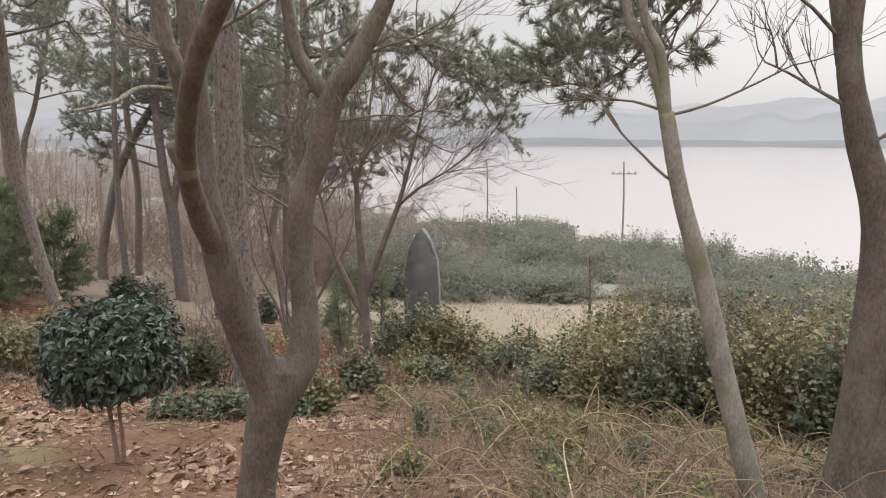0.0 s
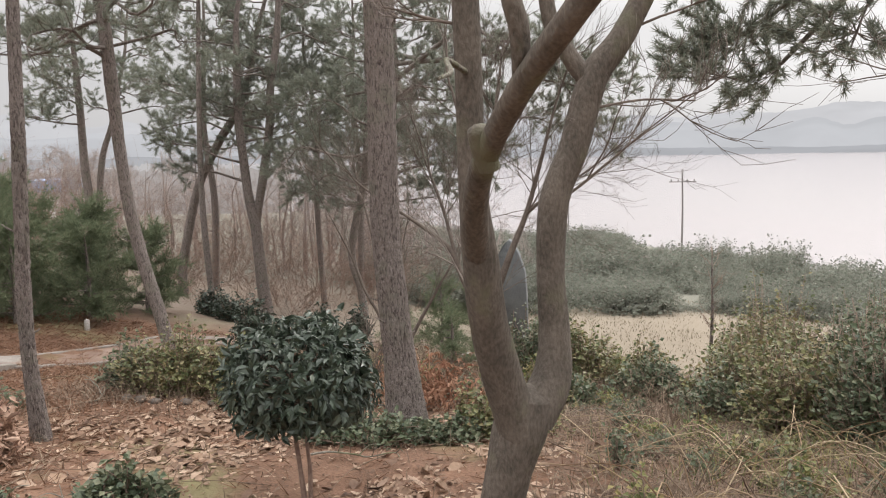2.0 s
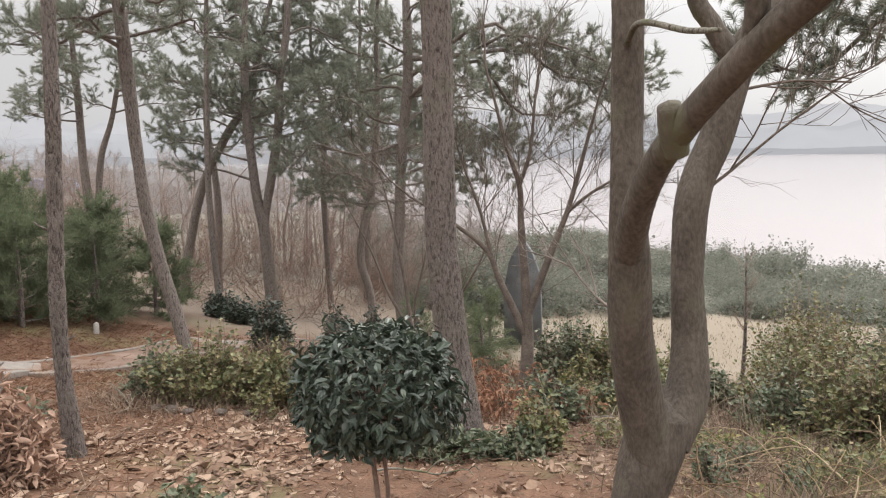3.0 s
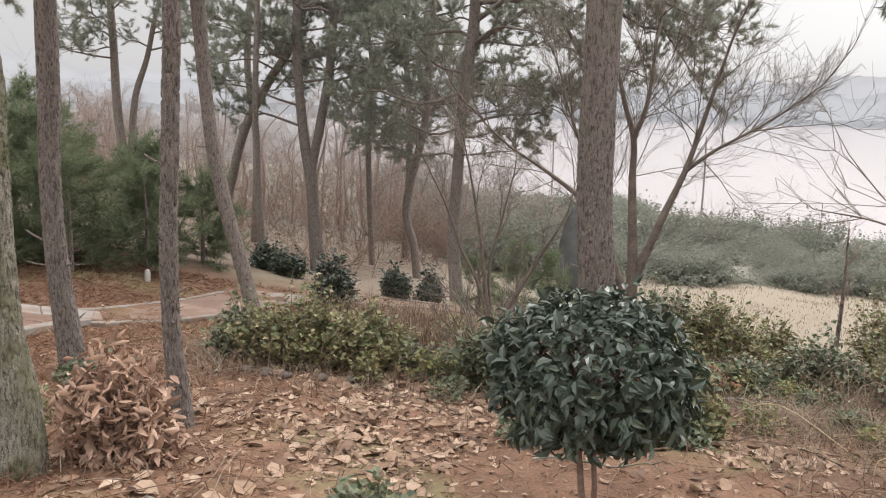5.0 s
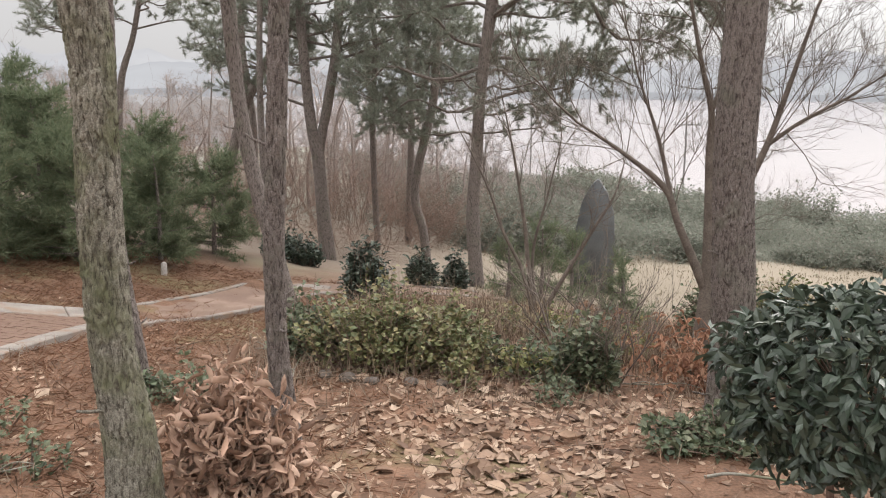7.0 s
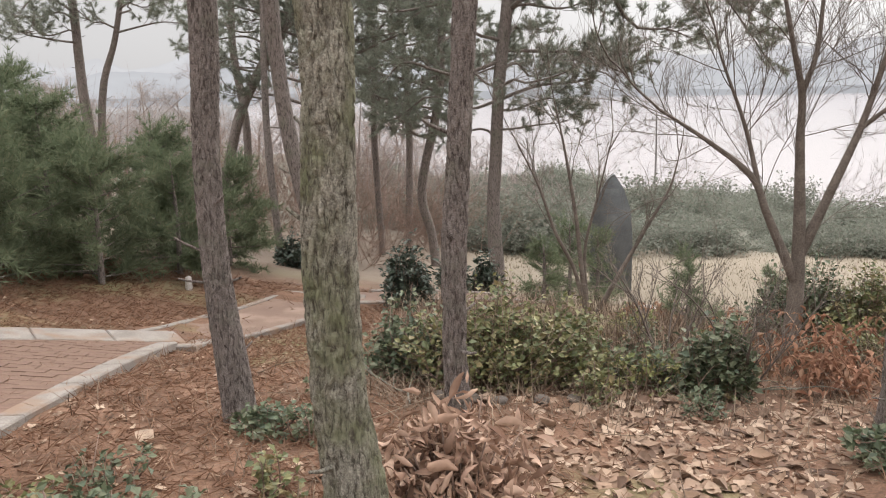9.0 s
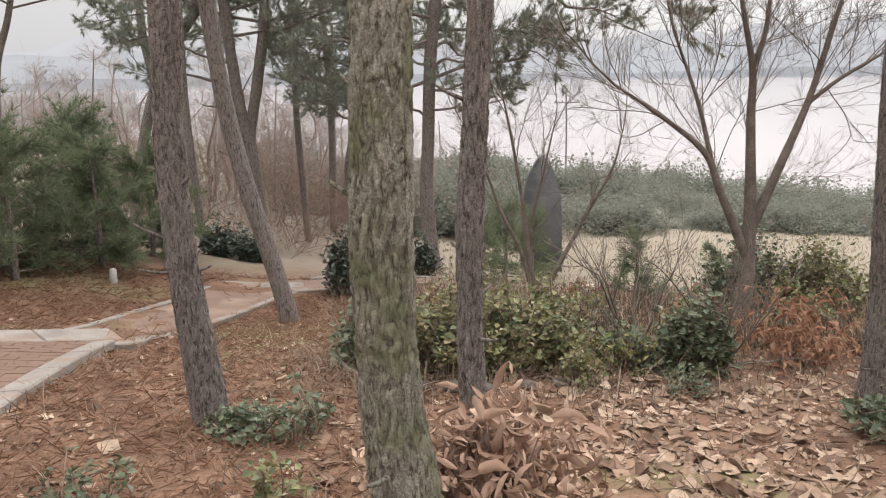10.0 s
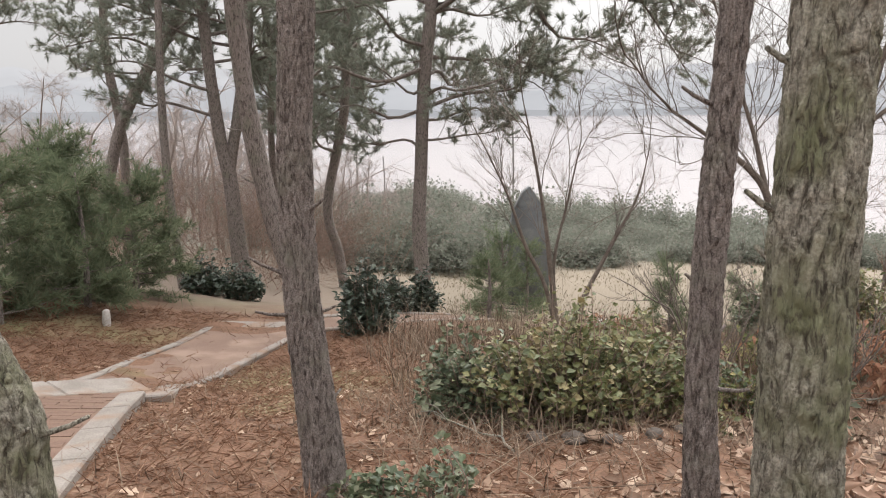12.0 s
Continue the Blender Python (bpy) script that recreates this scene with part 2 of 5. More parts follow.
PALE_WALL = material("pale_wall", (0.5, 0.47, 0.44), (0.6, 0.57, 0.54), 2, 0.9, 0.2, 20)
n, l = SOIL.node_tree.nodes, SOIL.node_tree.links
link = n["Principled BSDF"].inputs["Base Color"].links[0]
was = link.from_socket
tc, cut_y, turf, wob = n.new("ShaderNodeTexCoord"), n.new("ShaderNodeSeparateXYZ"), n.new("ShaderNodeMapRange"), n.new("ShaderNodeTexNoise")
wob.inputs["Scale"].default_value, wob.inputs["Detail"].default_value = 0.5, 5
turf.inputs["From Min"].default_value, turf.inputs["From Max"].default_value = 14.0, 18.5
both, amp = n.new("ShaderNodeMath"), n.new("ShaderNodeMath")
amp.operation, amp.inputs[1].default_value = "MULTIPLY_ADD", 5.0
amp.inputs[2].default_value = -2.5
l.new(tc.outputs["Object"], cut_y.inputs[0])
l.new(tc.outputs["Object"], wob.inputs["Vector"])
l.new(wob.outputs["Fac"], amp.inputs[0])
l.new(amp.outputs[0], both.inputs[0])
l.new(cut_y.outputs["Y"], both.inputs[1])
l.new(both.outputs[0], turf.inputs["Value"])
dull = n.new("ShaderNodeMix")
dull.data_type = "RGBA"
cover = n.new("ShaderNodeMix")
cover.data_type = "RGBA"
cover.inputs["A"].default_value, cover.inputs["B"].default_value = (0.19, 0.15, 0.115, 1), (0.195, 0.162, 0.12, 1)
l.new(cover.outputs["Result"], dull.inputs["B"])
side = n.new("ShaderNodeMapRange")
side.inputs["From Min"].default_value, side.inputs["From Max"].default_value = -5.5, -2.5
l.new(cut_y.outputs["X"], side.inputs["Value"])
l.new(side.outputs["Result"], cover.inputs["Factor"])
l.new(turf.outputs["Result"], dull.inputs["Factor"])
l.new(was, dull.inputs["A"])
scrub, heath = n.new("ShaderNodeMapRange"), n.new("ShaderNodeMix")
scrub.inputs["From Min"].default_value, scrub.inputs["From Max"].default_value = 25.0, 30.0
heath.data_type = "RGBA"
heath.inputs["B"].default_value = (0.15, 0.145, 0.115, 1)
l.new(both.outputs[0], scrub.inputs["Value"])
l.new(scrub.outputs["Result"], heath.inputs["Factor"])
l.new(dull.outputs["Result"], heath.inputs["A"])
l.new(heath.outputs["Result"], n["Principled BSDF"].inputs["Base Color"])
WATER = bpy.data.materials.new("lake_water")
WATER.use_nodes = True
_n, _l = WATER.node_tree.nodes, WATER.node_tree.links
_b = _n["Principled BSDF"]
_b.inputs["Base Color"].default_value = (0.27, 0.238, 0.236, 1)
_b.inputs["Roughness"].default_value = 0.14
_t = _n.new("ShaderNodeTexCoord")
_m = _n.new("ShaderNodeMapping")
_m.inputs["Scale"].default_value = (0.5, 1.4, 1)
_w = _n.new("ShaderNodeTexNoise")
_w.inputs["Scale"].default_value, _w.inputs["Detail"].default_value = 0.9, 5
_k = _n.new("ShaderNodeBump")
_k.inputs["Strength"].default_value, _k.inputs["Distance"].default_value = 0.12, 0.05
_l.new(_t.outputs["Object"], _m.inputs["Vector"])
_l.new(_m.outputs["Vector"], _w.inputs["Vector"])
_l.new(_w.outputs["Fac"], _k.inputs["Height"])
_l.new(_k.outputs["Normal"], _b.inputs["Normal"])


# ---------------------------------------------------------------- mesh helpers
def mesh_of(name, verts, faces, mat, smooth=True):
    """A mesh from an array of points and an array of faces that all have as many corners."""
    verts, faces = np.asarray(verts, float), np.asarray(faces, int)
    me = bpy.data.meshes.new(name)
    k = faces.shape[1]
    me.vertices.add(len(verts))
    me.vertices.foreach_set("co", verts.ravel())
    me.loops.add(faces.size)
    me.loops.foreach_set("vertex_index", faces.ravel().astype(np.int32))
    me.polygons.add(len(faces))
    me.polygons.foreach_set("loop_start", np.arange(0, faces.size, k, dtype=np.int32))
    me.polygons.foreach_set("use_smooth", np.full(len(faces), smooth))
    me.update(calc_edges=True)
    me.materials.append(mat)
    return me


def joined(pieces):
    """One list of points and faces out of several."""
    vs, fs, at = [], [], 0
    for v, f in pieces:
        vs.append(v)
        fs.append(np.asarray(f) + at)
        at += len(v)
    return np.concatenate(vs), np.concatenate(fs)


def part(name, bm_or_pair, mat, parent, label="", smooth=True, kind=""):
    """One mesh object under a thing or a part; takes a bmesh or a pair of points and faces."""
    if isinstance(bm_or_pair, bmesh.types.BMesh):
        me = bpy.data.meshes.new(name)
        bm_or_pair.to_mesh(me)
        bm_or_pair.free()
        me.materials.append(mat)
        for p in me.polygons:
            p.use_smooth = smooth
    else:
        me = mesh_of(name, *bm_or_pair, mat, smooth)
    ob = new(name, me)
    if parent:
        ob.parent = parent
    return tagged(ob, label, "", "", kind)


def thing(name, at, label, category, group=""):
    ob = new(name)
    ob.matrix_basis = Matrix.Translation(at)
    ob.empty_display_size = 0.2
    return tagged(ob, label, category, group)


_lattice = np.random.RandomState(5).rand(4096)


def vnoise(p):
    """Smooth value noise between 0 and 1 at an array of points."""
    p = np.asarray(p, float)
    i = np.floor(p).astype(np.int64)
    f = p - i
    f = f * f * (3 - 2 * f)
    total = 0
    for dx in (0, 1):
        for dy in (0, 1):
            for dz in (0, 1):
                h = (i[..., 0] + dx) * 374761393 + (i[..., 1] + dy) * 668265263 + (i[..., 2] + dz) * 2147483647
                h = ((h ^ (h >> 13)) & 0xFFFFFFFF) * 1274126177
                v = _lattice[(h ^ (h >> 16)) & 4095]
                total = total + v * abs(1 - dx - f[..., 0]) * abs(1 - dy - f[..., 1]) * abs(1 - dz - f[..., 2])
    return total


def curve_through(pts, n):
    """n points on a smooth line through pts (rows of any width)."""
    pts = np.asarray(pts, float)
    if len(pts) < 3:
        s = np.linspace(0, 1, n)[:, None]
        return pts[0] * (1 - s) + pts[-1] * s
    q = np.vstack([2 * pts[0] - pts[1], pts, 2 * pts[-1] - pts[-2]])
    u = np.linspace(0, len(pts) - 1 - 1e-6, n)
    i = u.astype(int)
    t = (u - i)[:, None]
    a, b, c, d = q[i], q[i + 1], q[i + 2], q[i + 3]
    return 0.5 * (2 * b + (c - a) * t + (2 * a - 5 * b + 4 * c - d) * t ** 2 + (3 * b - a - 3 * c + d) * t ** 3)


def tube(pts, radii, segs=6, bark=0.0):
    """A closed tube along pts; bark: the depth of its furrows."""
    pts, radii = np.asarray(pts, float), np.asarray(radii, float)
    n = len(pts)
    d = np.gradient(pts, axis=0)
    d /= np.linalg.norm(d, axis=1)[:, None] + 1e-9
    ref = np.where(abs(d[:, 2:3]) > 0.9, [[1.0, 0, 0]], [[0, 0, 1.0]])
    if abs(d[0, 2]) > 0.6:
        ref = np.tile([[0.0, 1.0, 0.0]], (n, 1))
    u = np.cross(ref, d)
    u /= np.linalg.norm(u, axis=1)[:, None] + 1e-9
    w = np.cross(d, u)
    th = np.linspace(0, 2 * np.pi, segs, endpoint=False)
    ring = u[:, None] * np.cos(th)[None, :, None] + w[:, None] * np.sin(th)[None, :, None]
    r = np.repeat(radii[:, None], segs, 1)
    if bark:
        base = pts[:, None] + ring * r[..., None]
        warp = vnoise(base * 14) - 0.5
        q = base * [75, 75, 17] + warp[..., None] * 3.0
        furrow = np.abs(2 * vnoise(q) - 1)
        furrow2 = np.abs(2 * vnoise(base * [110, 110, 40] + 7) - 1)
        lump = vnoise(base * [9, 9, 4] + 3) - 0.5
        r = r + lump * radii[:, None] * 0.07 - bark * (1 - np.clip(furrow * 2.4, 0, 1)) - 0.35 * bark * (1 - np.clip(furrow2 * 2.0, 0, 1))
    v = (pts[:, None] + ring * r[..., None]).reshape(-1, 3)
    i = np.arange(n - 1)[:, None] * segs
    j = np.arange(segs)[None]
    k = (j + 1) % segs
    f = np.stack([i + j, i + k, i + segs + k, i + segs + j], -1).reshape(-1, 4)
    tip = len(v)
    v = np.vstack([v, pts[-1] + d[-1] * radii[-1] * 0.5])
    last = (n - 1) * segs
    caps = [[last + a, last + (a + 1) % segs, last + (a + 2) % segs, tip] for a in range(0, segs - 1, 2)]
    return v, np.vstack([f, np.array(caps)]) if caps else f


def unit(a):
    return a / (np.linalg.norm(a, axis=-1, keepdims=True) + 1e-9)


def needles(centres, dirs, rng, per=22, length=0.13, width=0.006, spread=0.75):
    """Bunches of needles, each a thin three-cornered blade."""
    n = len(centres)
    a = unit(dirs[:, None] + rng.normal(0, spread, (n, per, 3)))
    ln = length * rng.uniform(0.6, 1.15, (n, per, 1))
    side = unit(np.cross(a, rng.normal(0, 1, (n, per, 3)))) * width
    root = centres[:, None] + a * 0.008
    v = np.stack([root - side, root + side, root + a * ln], 2).reshape(-1, 3)
    return v, np.arange(len(v)).reshape(-1, 3)


def leaves(centres, dirs, rng, size=0.06, slim=0.42, fold=0.12, jitter=0.35, face=None):
    """Leaves as two faces folded along the midrib and drooping to the tip."""
    n = len(centres)
    d = unit(dirs + rng.normal(0, jitter, (n, 3)))
    s = unit(np.cross(d, (np.array([0, 0, 1.0]) if face is None else face) + rng.normal(0, 0.4, (n, 3))))
    up = np.cross(s, d)
    L = size * rng.uniform(0.6, 1.3, (n, 1))
    w = L * slim * rng.uniform(0.8, 1.2, (n, 1))
    p0 = centres
    p1 = centres + d * L * 0.5 - up * L * 0.02
    p2 = centres + d * L - up * L * 0.18
    l1, l2 = centres + d * L * 0.35 + s * w + up * L * fold, centres + d * L * 0.72 + s * w * 0.66 + up * L * fold * 0.6
    r1, r2 = centres + d * L * 0.35 - s * w + up * L * fold, centres + d * L * 0.72 - s * w * 0.66 + up * L * fold * 0.6
    v = np.stack([p0, p1, p2, l1, l2, r1, r2], 1).reshape(-1, 3)
    o = np.arange(n)[:, None] * 7
    f = np.concatenate([o + [0, 1, 4, 3], o + [0, 5, 6, 1]])
    t = np.concatenate([o + [1, 2, 4], o + [1, 6, 2]])
    tri = np.concatenate([f[:, [0, 1, 2]], f[:, [0, 2, 3]], t])
    return v, tri


def litter(p, rng, size):
    """Fallen leaves lying flat or cupped either way, with uneven lobed edges."""
    n = len(p)
    a = rng.uniform(0, 6.28, n)
    d = unit(np.stack([np.cos(a), np.sin(a), rng.normal(0, 0.12, n)], -1))
    s = unit(np.cross(d, np.array([0, 0, 1.0]) + rng.normal(0, 0.22, (n, 3))))
    up = np.cross(s, d)
    up *= np.sign(up[:, 2:3] + 1e-9)
    L = size * rng.uniform(0.45, 1.35, (n, 1)) * rng.uniform(0.8, 1.1, (n, 1))
    w = L * rng.uniform(0.16, 0.36, (n, 1))
    cup = L * rng.normal(0.03, 0.14, (n, 1))
    bend = L * rng.normal(0.0, 0.16, (n, 1))
    pts = [p - d * L * 0.5 + up * bend]
    for u, k in ((-0.22, 0.85), (0.1, 1.0), (0.32, 0.6)):
        for side in (0, 1, -1):
            j = rng.uniform(0.7, 1.3, (n, 1))
            pts.append(p + d * L * (u + rng.normal(0, 0.04, (n, 1))) + s * w * k * side * j + up * (bend * (abs(u) * 1.6) ** 2 + abs(side) * cup * k))
    pts.append(p + d * L * 0.5 + up * bend)
    v = np.stack(pts, 1).reshape(-1, 3)
    o = np.arange(n)[:, None] * 11
    tri = [(0, 1, 2), (0, 3, 1), (1, 4, 5), (1, 5, 2), (1, 3, 6), (1, 6, 4), (4, 7, 8), (4, 8, 5), (4, 6, 9), (4, 9, 7), (7, 10, 8), (7, 9, 10)]
    v[:, 2] += 0.012
    return v, np.concatenate([o + list(t) for t in tri])


def rolled(centres, rng, size):
    """Dried leaves rolled lengthwise and twisted, lying every way."""
    n = len(centres)
    d = unit(rng.normal(0, 1, (n, 3)) + [0, 0, -0.4])
    s = unit(np.cross(d, rng.normal(0, 1, (n, 3))))
    up = np.cross(s, d)
    L = size * rng.uniform(0.5, 1.4, (n, 1))
    w = L * rng.uniform(0.1, 0.2, (n, 1))
    twist = rng.normal(0, 0.9, (n, 1))
    bend = L * rng.normal(0, 0.22, (n, 1))
    rows = []
    for u, k in ((0.0, 0.25), (0.3, 0.95), (0.6, 1.0), (0.85, 0.6), (1.0, 0.1)):
        t = twist * u
        sd, ud = s * np.cos(t) + up * np.sin(t), up * np.cos(t) - s * np.sin(t)
        mid = centres + d * L * u + ud * bend * math.sin(3.1 * u)
        for side in (-1, 0, 1):
            rows.append(mid + sd * w * k * side * rng.uniform(0.7, 1.2, (n, 1)) + ud * w * 0.8 * k * abs(side))
    v = np.stack(rows, 1).reshape(-1, 3)
    o = np.arange(n)[:, None] * 15
    quad = [(3 * a + b, 3 * a + b + 1, 3 * a + b + 4, 3 * a + b + 3) for a in range(4) for b in range(2)]
    return v, np.concatenate([o + list(q) for q in quad])


def flakes(centres, dirs, rng, size=0.06, slim=0.42, jitter=0.35):
    """Small leaves as two faces bent across."""
    n = len(centres)
    d = unit(dirs + rng.normal(0, jitter, (n, 3)))
    s = unit(np.cross(d, np.array([0, 0, 1.0]) + rng.normal(0, 0.5, (n, 3))))
    up = np.cross(s, d)
    L = size * rng.uniform(0.6, 1.3, (n, 1))
    w = L * slim
    v = np.stack([centres, centres + d * L * 0.5 + s * w + up * L * 0.1, centres + d * L - up * L * 0.15, centres + d * L * 0.5 - s * w + up * L * 0.1], 1).reshape(-1, 3)
    o = np.arange(n)[:, None] * 4
    return v, np.concatenate([o + [0, 1, 2], o + [0, 2, 3]])


# ---------------------------------------------------------------- the lie of the land
LAKE = -9.6


def land(x, y):
    """Height of the ground: a bank that falls away from the walk, a clearing, then a long slope to the lake."""
    x, y = np.asarray(x, float), np.asarray(y, float)
    a, b = np.clip(x, -13, 8), np.clip(y, -4, 22)
    near = 0.131 + 0.0407 * a - 0.1824 * b - 0.0104 * a * b - 0.0006 * b * b + 0.0025 * a * a
    near = near - 0.12 * np.clip(x - 8, 0, 80)
    side = np.clip(x, 0, 30)
    d = y + 0.049 * side ** 2 + 1.5 * np.clip(x - 30, 0, 300)
    far = -3.7 - 0.078 * (d - 20.65) + 0.13 * np.clip(-x - 1, 0, 24)
    s = np.clip((y - 14) / 9, 0, 1)
    s = s * s * (3 - 2 * s)
    z = near * (1 - s) + far * s
    z = z - 0.34 * np.exp(-(((x + 7.5) / 2.4) ** 2 + ((y - 12.6) / 2.8) ** 2))
    return np.maximum(z, -15)


def rough_land(x, y):
    p = np.stack([np.asarray(x, float), np.asarray(y, float), np.zeros(np.shape(x))], -1)
    return land(x, y) + 0.09 * (vnoise(p * 0.9) - 0.5) + 0.035 * (vnoise(p * 4.3) - 0.5)


def ground_at(x, y):
    return float(rough_land(np.array([x]), np.array([y]))[0])


def steps(lo, a, b, hi, fine, grow=1.25):
    mid = list(np.arange(a, b, fine))
    out, s, q = [], fine, b
    while q < hi:
        out.append(q)
        s *= grow
        q += s
    out.append(hi)
    pre, s, q = [], fine, a
    while q > lo:
        s *= grow
        q -= s
        pre.append(max(q, lo))
    return np.array(pre[::-1] + mid + out)


gx, gy = steps(-2500, -13, 7, 2500, 0.09), steps(-900, -2, 18, 2500, 0.09)
GX, GY = np.meshgrid(gx, gy)
gv = np.stack([GX, GY, rough_land(GX, GY)], -1).reshape(-1, 3)
ni, nj = GX.shape
gi, gj = np.meshgrid(np.arange(ni - 1), np.arange(nj - 1), indexing="ij")
gf = np.stack([gi * nj + gj, gi * nj + gj + 1, (gi + 1) * nj + gj + 1, (gi + 1) * nj + gj], -1).reshape(-1, 4)
ground = new("ground", mesh_of("ground", gv, gf, SOIL))
tagged(ground, "reddish-brown bare soil bank sloping down to a lake", "ground", kind="structure")

water = new("water", mesh_of("water", [(-2500, 40, LAKE), (2500, 40, LAKE), (2500, 2400, LAKE), (-2500, 2400, LAKE)], [(0, 1, 2, 3)], WATER))
tagged(water, "pale still lake water under a white sky", "lake", kind="structure")


def ridge(name, dist, height, mat, seed, base, label, wob=1.0, lo=-75, hi=100, ragged=0.05):
    a = np.radians(np.linspace(lo, hi, 520))
    p = np.stack([a * 9 + seed, np.zeros_like(a), np.zeros_like(a)], -1)
    h = height * (0.45 + 0.55 * vnoise(p) * wob + 0.25 * vnoise(p * 3.1 + 9) + ragged * vnoise(p * 22) + ragged * vnoise(p * 70 + 2))
    r = dist * (1 + 0.04 * (vnoise(p * 1.7 + 4) - 0.5))
    low = np.stack([np.sin(a) * r, np.cos(a) * r, np.full_like(a, base)], -1)
    mid = low + np.stack([np.sin(a) * 40, np.cos(a) * 40, h * 0.7], -1)
    top = low + np.stack([np.sin(a) * 110, np.cos(a) * 110, h], -1)
    n = len(a)
    v = np.vstack([low, mid, top])
    i = np.arange(n - 1)
    f = np.vstack([np.stack([k * n + i, k * n + i + 1, (k + 1) * n + i + 1, (k + 1) * n + i], -1) for k in (0, 1)])
    tagged(new(name, mesh_of(name, v, f, mat)), label, "hills", kind="structure")


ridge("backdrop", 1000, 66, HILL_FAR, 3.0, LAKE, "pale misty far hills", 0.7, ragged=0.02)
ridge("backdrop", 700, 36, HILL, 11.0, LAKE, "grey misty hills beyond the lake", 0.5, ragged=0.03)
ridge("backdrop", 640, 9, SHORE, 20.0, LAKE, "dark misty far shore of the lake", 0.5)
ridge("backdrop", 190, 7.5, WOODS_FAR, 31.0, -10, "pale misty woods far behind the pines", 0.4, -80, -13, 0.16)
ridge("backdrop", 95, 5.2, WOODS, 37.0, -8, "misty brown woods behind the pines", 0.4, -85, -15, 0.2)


# ---------------------------------------------------------------- trees
def pine(stem, label, top, clear, limbs, reach, seed, near=False, mat=BARK, needle=NEEDLE, own=(), per=10, length=0.125, width=0.006, group="pines on the bank"):
    """A pine: a trunk through stem (x, y, z, radius), carried on to the height top; limbs above clear; own: limbs given by height, heading, length and droop."""
    rng = np.random.RandomState(seed)
    stem = np.array(stem, float)
    x0, y0 = stem[0, :2]
    base = thing("pine_tree", (x0, y0, land(x0, y0)), label, "tree", group)
    off = np.array([x0, y0, float(land(x0, y0))])
    low = stem[0].copy()
    low[2] = off[2] - 0.25
    low[3] = stem[0, 3] * 1.2
    pts = [low, *stem]
    while pts[-1][2] < top:
        last = pts[-1]
        way = (last - pts[-2]) / max(0.2, last[2] - pts[-2][2])
        rise = 1.1
        nxt = last + np.array([way[0] * rise * 0.6 + rng.normal(0, 0.1), way[1] * rise * 0.6 + rng.normal(0, 0.1), rise, 0])
        nxt[3] = max(0.015, last[3] * (0.9 if nxt[2] < top * 0.6 else 0.72))
        pts.append(nxt)
    pts = np.array(pts)
    pts[:, :3] -= off
    if near:
        c = curve_through(pts, 1500)
        low = c[:, 2] < 2.6
        c = np.vstack([c[low][:: max(1, int(low.sum() / 200))], c[~low][::14]])
        tr = tube(c[:, :3], c[:, 3], 108, 0.010)
    else:
        c = curve_through(pts, 90)
        tr = tube(c[:, :3], c[:, 3], 14, 0.004)
    part("trunk", tr, mat, base)
    z = c[:, 2]
    for _ in range(6 if near else 3):
        k = rng.randint(int(len(c) * 0.1), int(len(c) * 0.6))
        a = rng.uniform(0, 6.28)
        d = np.array([math.cos(a), math.sin(a), rng.uniform(0.0, 0.5)])
        s = rng.uniform(0.02, 0.16) + c[k, 3]
        part("dead_stub", tube(curve_through([c[k, :3], c[k, :3] + d * s * 0.6, c[k, :3] + d * s + [0, 0, 0.02]], 4), np.linspace(0.012, 0.006, 4), 5), mat, base)
    plan = [(h, a, l, dr) for h, a, l, dr in own]
    for i in range(limbs):
        h = clear + (top - clear) * (i + rng.rand()) / limbs
        frac = (h - clear) / (top - clear + 0.01)
        plan.append((h, rng.uniform(0, 360), reach * (1.0 - 0.62 * frac) * rng.uniform(0.7, 1.15), rng.uniform(-0.25, 0.15)))
    wood, cs, ds = [], [], []
    for h, a, l, dr in plan:
        k = int(np.argmin(abs(z + off[2] - h)))
        p = c[k, :3]
        d = np.array([math.cos(radians(a)), math.sin(radians(a)), 0.22])
        line = [p]
        for s in (0.3, 0.6, 0.85, 1.0):
            line.append(p + d * l * s + np.array([0, 0, dr * l * s * s]) + rng.normal(0, 0.075 * l, 3) * [1, 1, 0.9])
        line = curve_through(line, 12)
        r0 = min(c[k, 3] * 0.5, 0.012 + 0.012 * l)
        part("limb", tube(line, np.linspace(r0, 0.006, 12), 6), mat, base)
        for s in np.concatenate([rng.uniform(0.25, 1.0, int(5 + (5.5 if l < 3.5 else 8.5) * l)), [0.97]]):
            q = line[min(11, int(s * 11))]
            ahead = unit(line[min(11, int(s * 11) + 1)] - line[max(0, int(s * 11) - 1)])
            side = unit(np.cross(ahead, [0, 0, 1])) * rng.choice([-1, 1])
            t = unit(ahead * rng.uniform(0.2, 1.0) + side * rng.uniform(0.1, 1.0) + np.array([0, 0, rng.uniform(-0.45, 0.95)]))
            tl = min(0.7, rng.uniform(0.16, 0.34) * l * (1.15 - 0.5 * s) + 0.14)
            end = q + t * tl + np.array([0, 0, 0.05])
            wood.append(tube(curve_through([q, q + t * tl * 0.5 - [0, 0, 0.03], end], 4), np.linspace(0.008, 0.003, 4), 4))
            for k in range(3 if tl < 0.5 else 5):
                b = q + (end - q) * (1.0 if k == 0 else rng.uniform(0.35, 0.95))
                v = unit(t + rng.normal(0, 0.75, 3) + [0, 0, 0.35])
                sl = rng.uniform(0.1, 0.26)
                e = b + v * sl
                wood.append(tube(np.array([b, b + v * sl * 0.6, e]), [0.004, 0.003, 0.002], 3))
                m = 2 + int(sl / 0.06)
                u = np.linspace(0.3, 1.0, m)[:, None]
